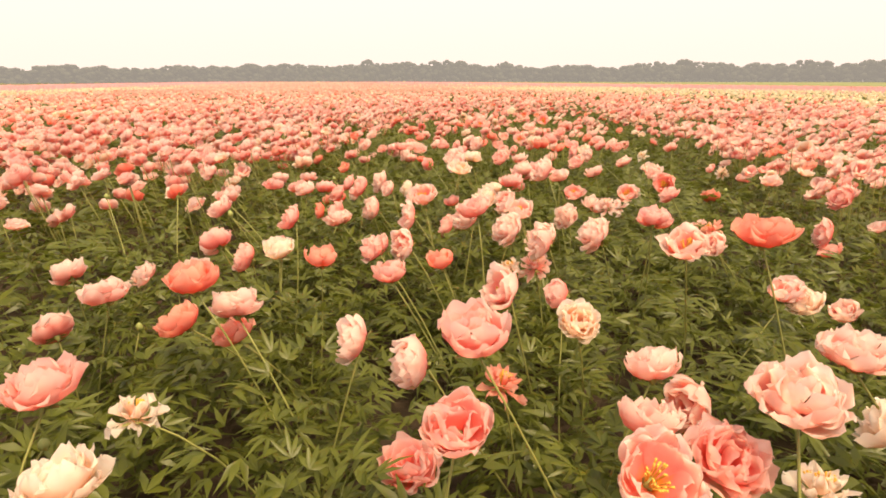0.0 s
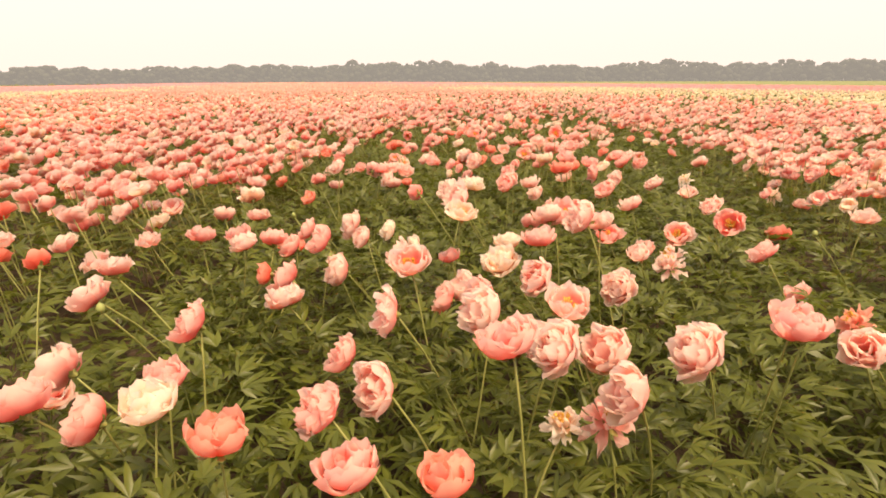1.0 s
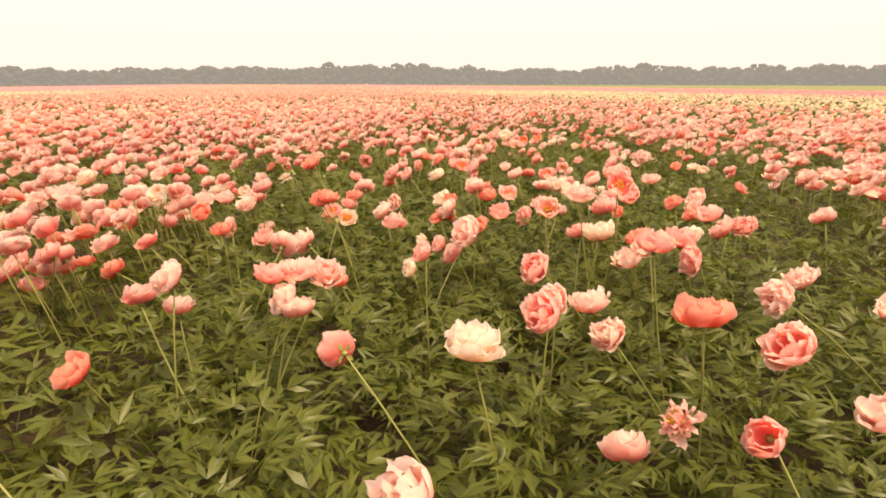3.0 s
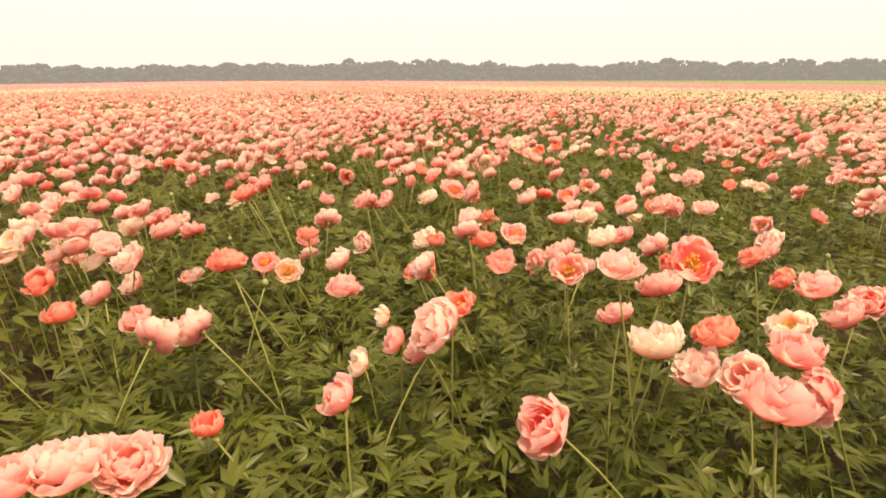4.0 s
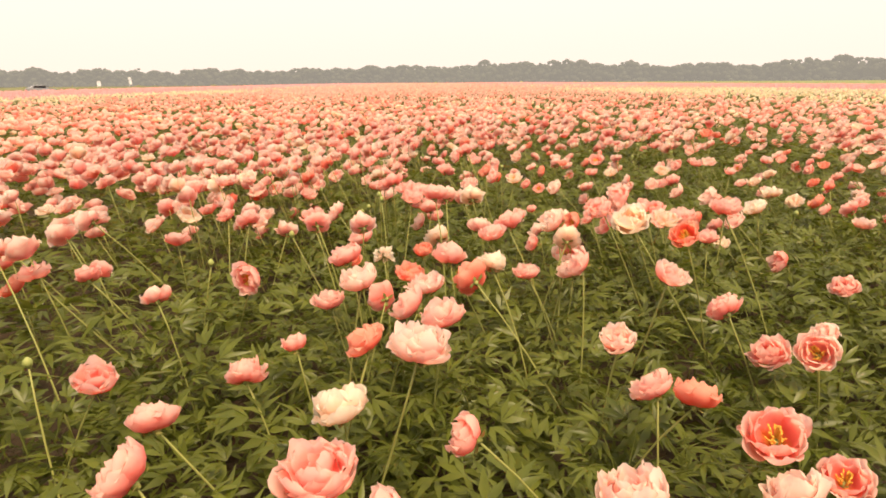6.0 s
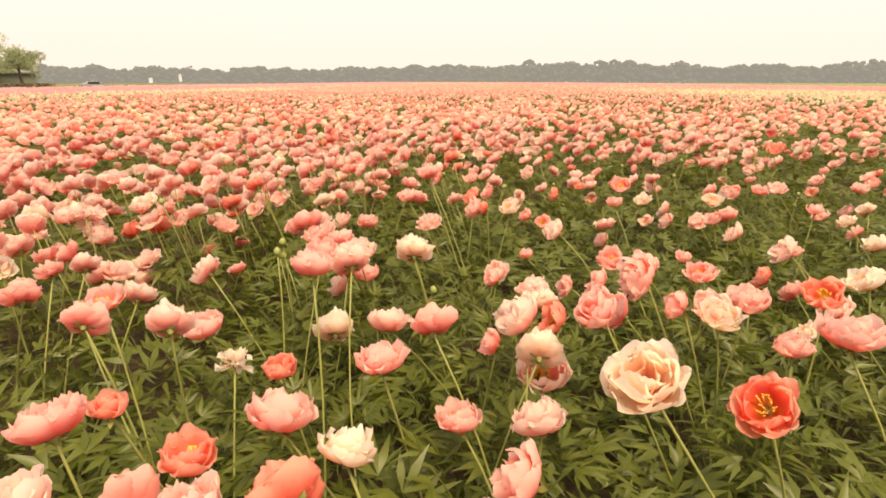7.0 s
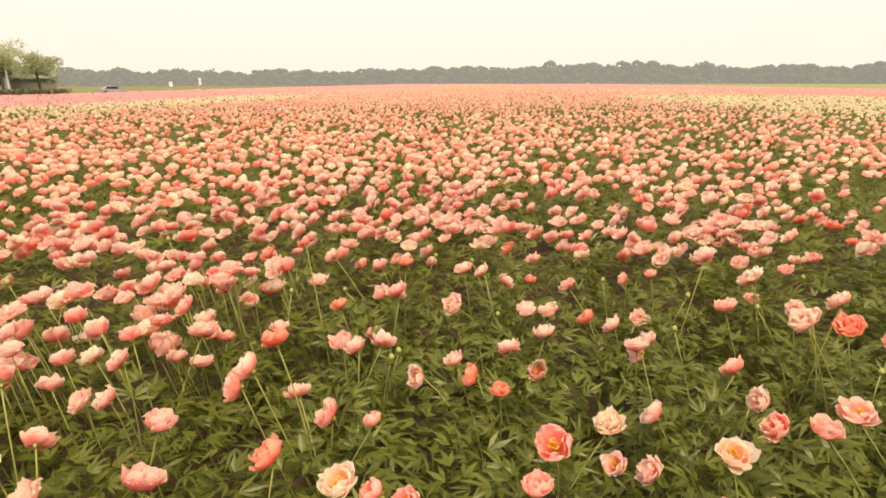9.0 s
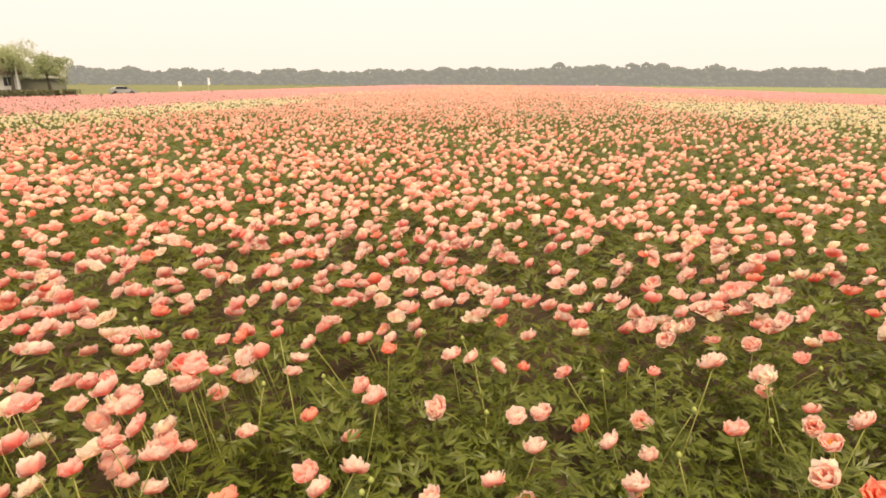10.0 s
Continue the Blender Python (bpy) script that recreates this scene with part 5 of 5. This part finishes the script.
peony_plant(4.92, 10.32, 220, [(4.7, 10.56, 0.8, 2, "1L"), (4.69, 10.18, 0.69, 0), (4.93, 10.31, 0.99, 1), (4.43, 10.23, 0.68, 1, "2C")], 1)
peony_plant(4.93, 10.90, 221, [(4.52, 10.64, 0.85, 2, "3C"), (4.75, 10.79, 0.84, 1), (4.74, 11.03, 0.89, 3, "2C"), (4.68, 10.82, 0.82, 1)], 0)
peony_plant(4.82, 11.40, 222, [(4.54, 11.14, 0.74, 2, "3L"), (4.65, 11.49, 0.73, 2), (4.94, 11.15, 0.92, 1, "1L"), (5.04, 11.54, 0.84, 1)], 0)
peony_plant(4.84, 11.81, 223, [(5.01, 11.39, 0.89, 2, "1L"), (4.67, 11.86, 0.85, 2), (4.87, 12.03, 0.89, 3), (4.63, 11.79, 0.89, 2)], 1)
peony_plant(4.86, 12.40, 224, [(5.13, 12.43, 1.13, 2), (4.62, 12.18, 0.83, 2), (5.0, 12.26, 0.98, 1), (4.53, 12.39, 0.77, 0), (4.82, 12.23, 0.73, 2)], 0)
peony_plant(4.93, 12.87, 225, [(4.93, 12.67, 0.95, 1), (4.88, 13.02, 0.81, 1), (4.86, 12.57, 0.71, 2), (4.69, 12.85, 0.85, 1), (4.5, 12.97, 0.76, 1)], 0)
peony_plant(5.63, 8.56, 226, [], 2)
peony_plant(5.62, 9.13, 227, [], 5)
peony_plant(5.68, 9.65, 228, [(5.32, 9.62, 0.87, 1)], 3)
peony_plant(5.65, 10.07, 229, [], 5)
peony_plant(5.66, 10.60, 230, [], 5)
peony_plant(5.66, 11.19, 231, [(5.25, 11.24, 0.92, 2, "2C"), (5.07, 11.11, 0.93, 1, "1U"), (5.66, 11.1, 0.95, 2)], 2)
peony_plant(5.71, 11.74, 232, [(5.32, 11.49, 1.15, 0, "3C"), (5.25, 11.63, 1.11, 2, "1L"), (5.29, 11.69, 1.08, 3)], 2)
peony_plant(5.62, 12.15, 233, [(5.13, 12.1, 0.97, 1), (5.4, 12.34, 0.89, 1), (5.55, 12.1, 0.94, 2), (5.76, 12.23, 0.97, 2), (5.58, 12.3, 0.9, 2)], 0)
peony_plant(5.64, 12.73, 234, [(5.49, 12.58, 0.99, 3)], 3)
peony_plant(5.71, 13.20, 235, [], 5)
peony_plant(6.41, 10.78, 236, [], 5)
peony_plant(6.49, 11.28, 237, [], 5)
peony_plant(6.49, 11.89, 238, [], 5)
peony_plant(6.45, 12.36, 239, [], 5)
peony_plant(6.40, 12.91, 240, [], 4)
peony_plant(2.96, 5.20, 241, [(2.84, 5.17, 0.9, 0)], 1)
peony_plant(2.49, 11.87, 242, [(2.37, 11.84, 0.8, 1), (2.26, 12.01, 0.85, 2)], 3)
peony_plant(1.64, 12.00, 243, [(1.52, 11.97, 1.08, 0), (1.65, 12.19, 1.0, 3)], 3)
peony_plant(1.24, 12.22, 244, [(1.12, 12.19, 1.05, 1)], 4)
peony_plant(2.06, 10.65, 245, [(1.94, 10.62, 0.94, 0)], 3)
peony_plant(2.96, 9.70, 246, [(2.84, 9.67, 0.85, 1, "1U"), (2.75, 9.6, 1.01, 1, "1U"), (2.84, 9.51, 0.99, 2, "1U")], 2)
peony_plant(1.51, 9.77, 247, [(1.39, 9.74, 0.93, 2), (1.49, 10.03, 1.01, 3), (1.65, 9.72, 1.06, 2)], 2)
peony_plant(2.88, 8.84, 248, [(2.76, 8.81, 0.9, 0), (2.82, 8.94, 1.12, 1, "1U"), (2.88, 9.16, 1.07, 2, "3A")], 0)
peony_plant(2.85, 8.13, 249, [(2.73, 8.1, 0.93, 1), (2.81, 7.84, 0.99, 1)], 0)
peony_plant(1.48, 7.49, 250, [(1.36, 7.46, 0.96, 2)], 1)
peony_plant(2.86, 6.06, 251, [(2.74, 6.03, 0.92, 1, "1U"), (2.82, 6.12, 0.9, 1)], 0)
peony_plant(0.44, 7.18, 252, [(0.32, 7.15, 0.92, 3)], 2)
peony_plant(0.43, 7.97, 253, [(0.31, 7.94, 0.97, 2)], 1)
peony_plant(0.48, 8.94, 254, [(0.36, 8.91, 0.95, 1), (0.73, 8.94, 0.99, 0)], 0)
peony_plant(2.14, 5.54, 255, [(2.02, 5.51, 0.81, 1), (2.07, 5.38, 0.97, 2, "1L")], 0)
peony_plant(1.40, 5.86, 256, [(1.28, 5.83, 0.83, 1)], 1)
peony_plant(0.19, 5.92, 257, [(0.07, 5.89, 0.72, 1), (0.25, 5.81, 0.87, 1), (0.24, 5.71, 0.91, 1)], 0)
peony_plant(1.31, 2.96, 258, [(1.19, 2.94, 0.77, 2, "1L"), (1.1, 2.89, 0.76, 1, "1L")], 1)
peony_plant(0.62, 3.45, 259, [(0.5, 3.42, 0.88, 1, "1L")], 1)
peony_plant(2.04, 12.82, 260, [(1.92, 12.79, 1.09, 1), (2.21, 12.53, 0.94, 2), (1.94, 12.69, 0.92, 2), (1.9, 12.53, 0.85, 1)], 0)
peony_plant(2.69, 12.86, 261, [(2.57, 12.83, 0.99, 0), (2.42, 12.52, 0.99, 2)], 3)
peony_plant(2.60, 12.47, 262, [(2.48, 12.44, 1.01, 1), (2.65, 12.31, 1.03, 1), (2.49, 12.33, 0.92, 1)], 2)
peony_plant(1.89, 10.22, 263, [(1.77, 10.19, 1.04, 1)], 3)
peony_plant(1.02, 7.90, 264, [(0.9, 7.87, 0.94, 0)], 2)
peony_plant(2.16, 6.99, 265, [(2.04, 6.96, 1.01, 1, "1L")], 1)
peony_plant(1.29, 1.83, 266, [(1.17, 1.8, 0.86, 1, "4C"), (1.22, 2.13, 1.0, 2), (1.18, 1.7, 0.98, 2, "1L")], 0)
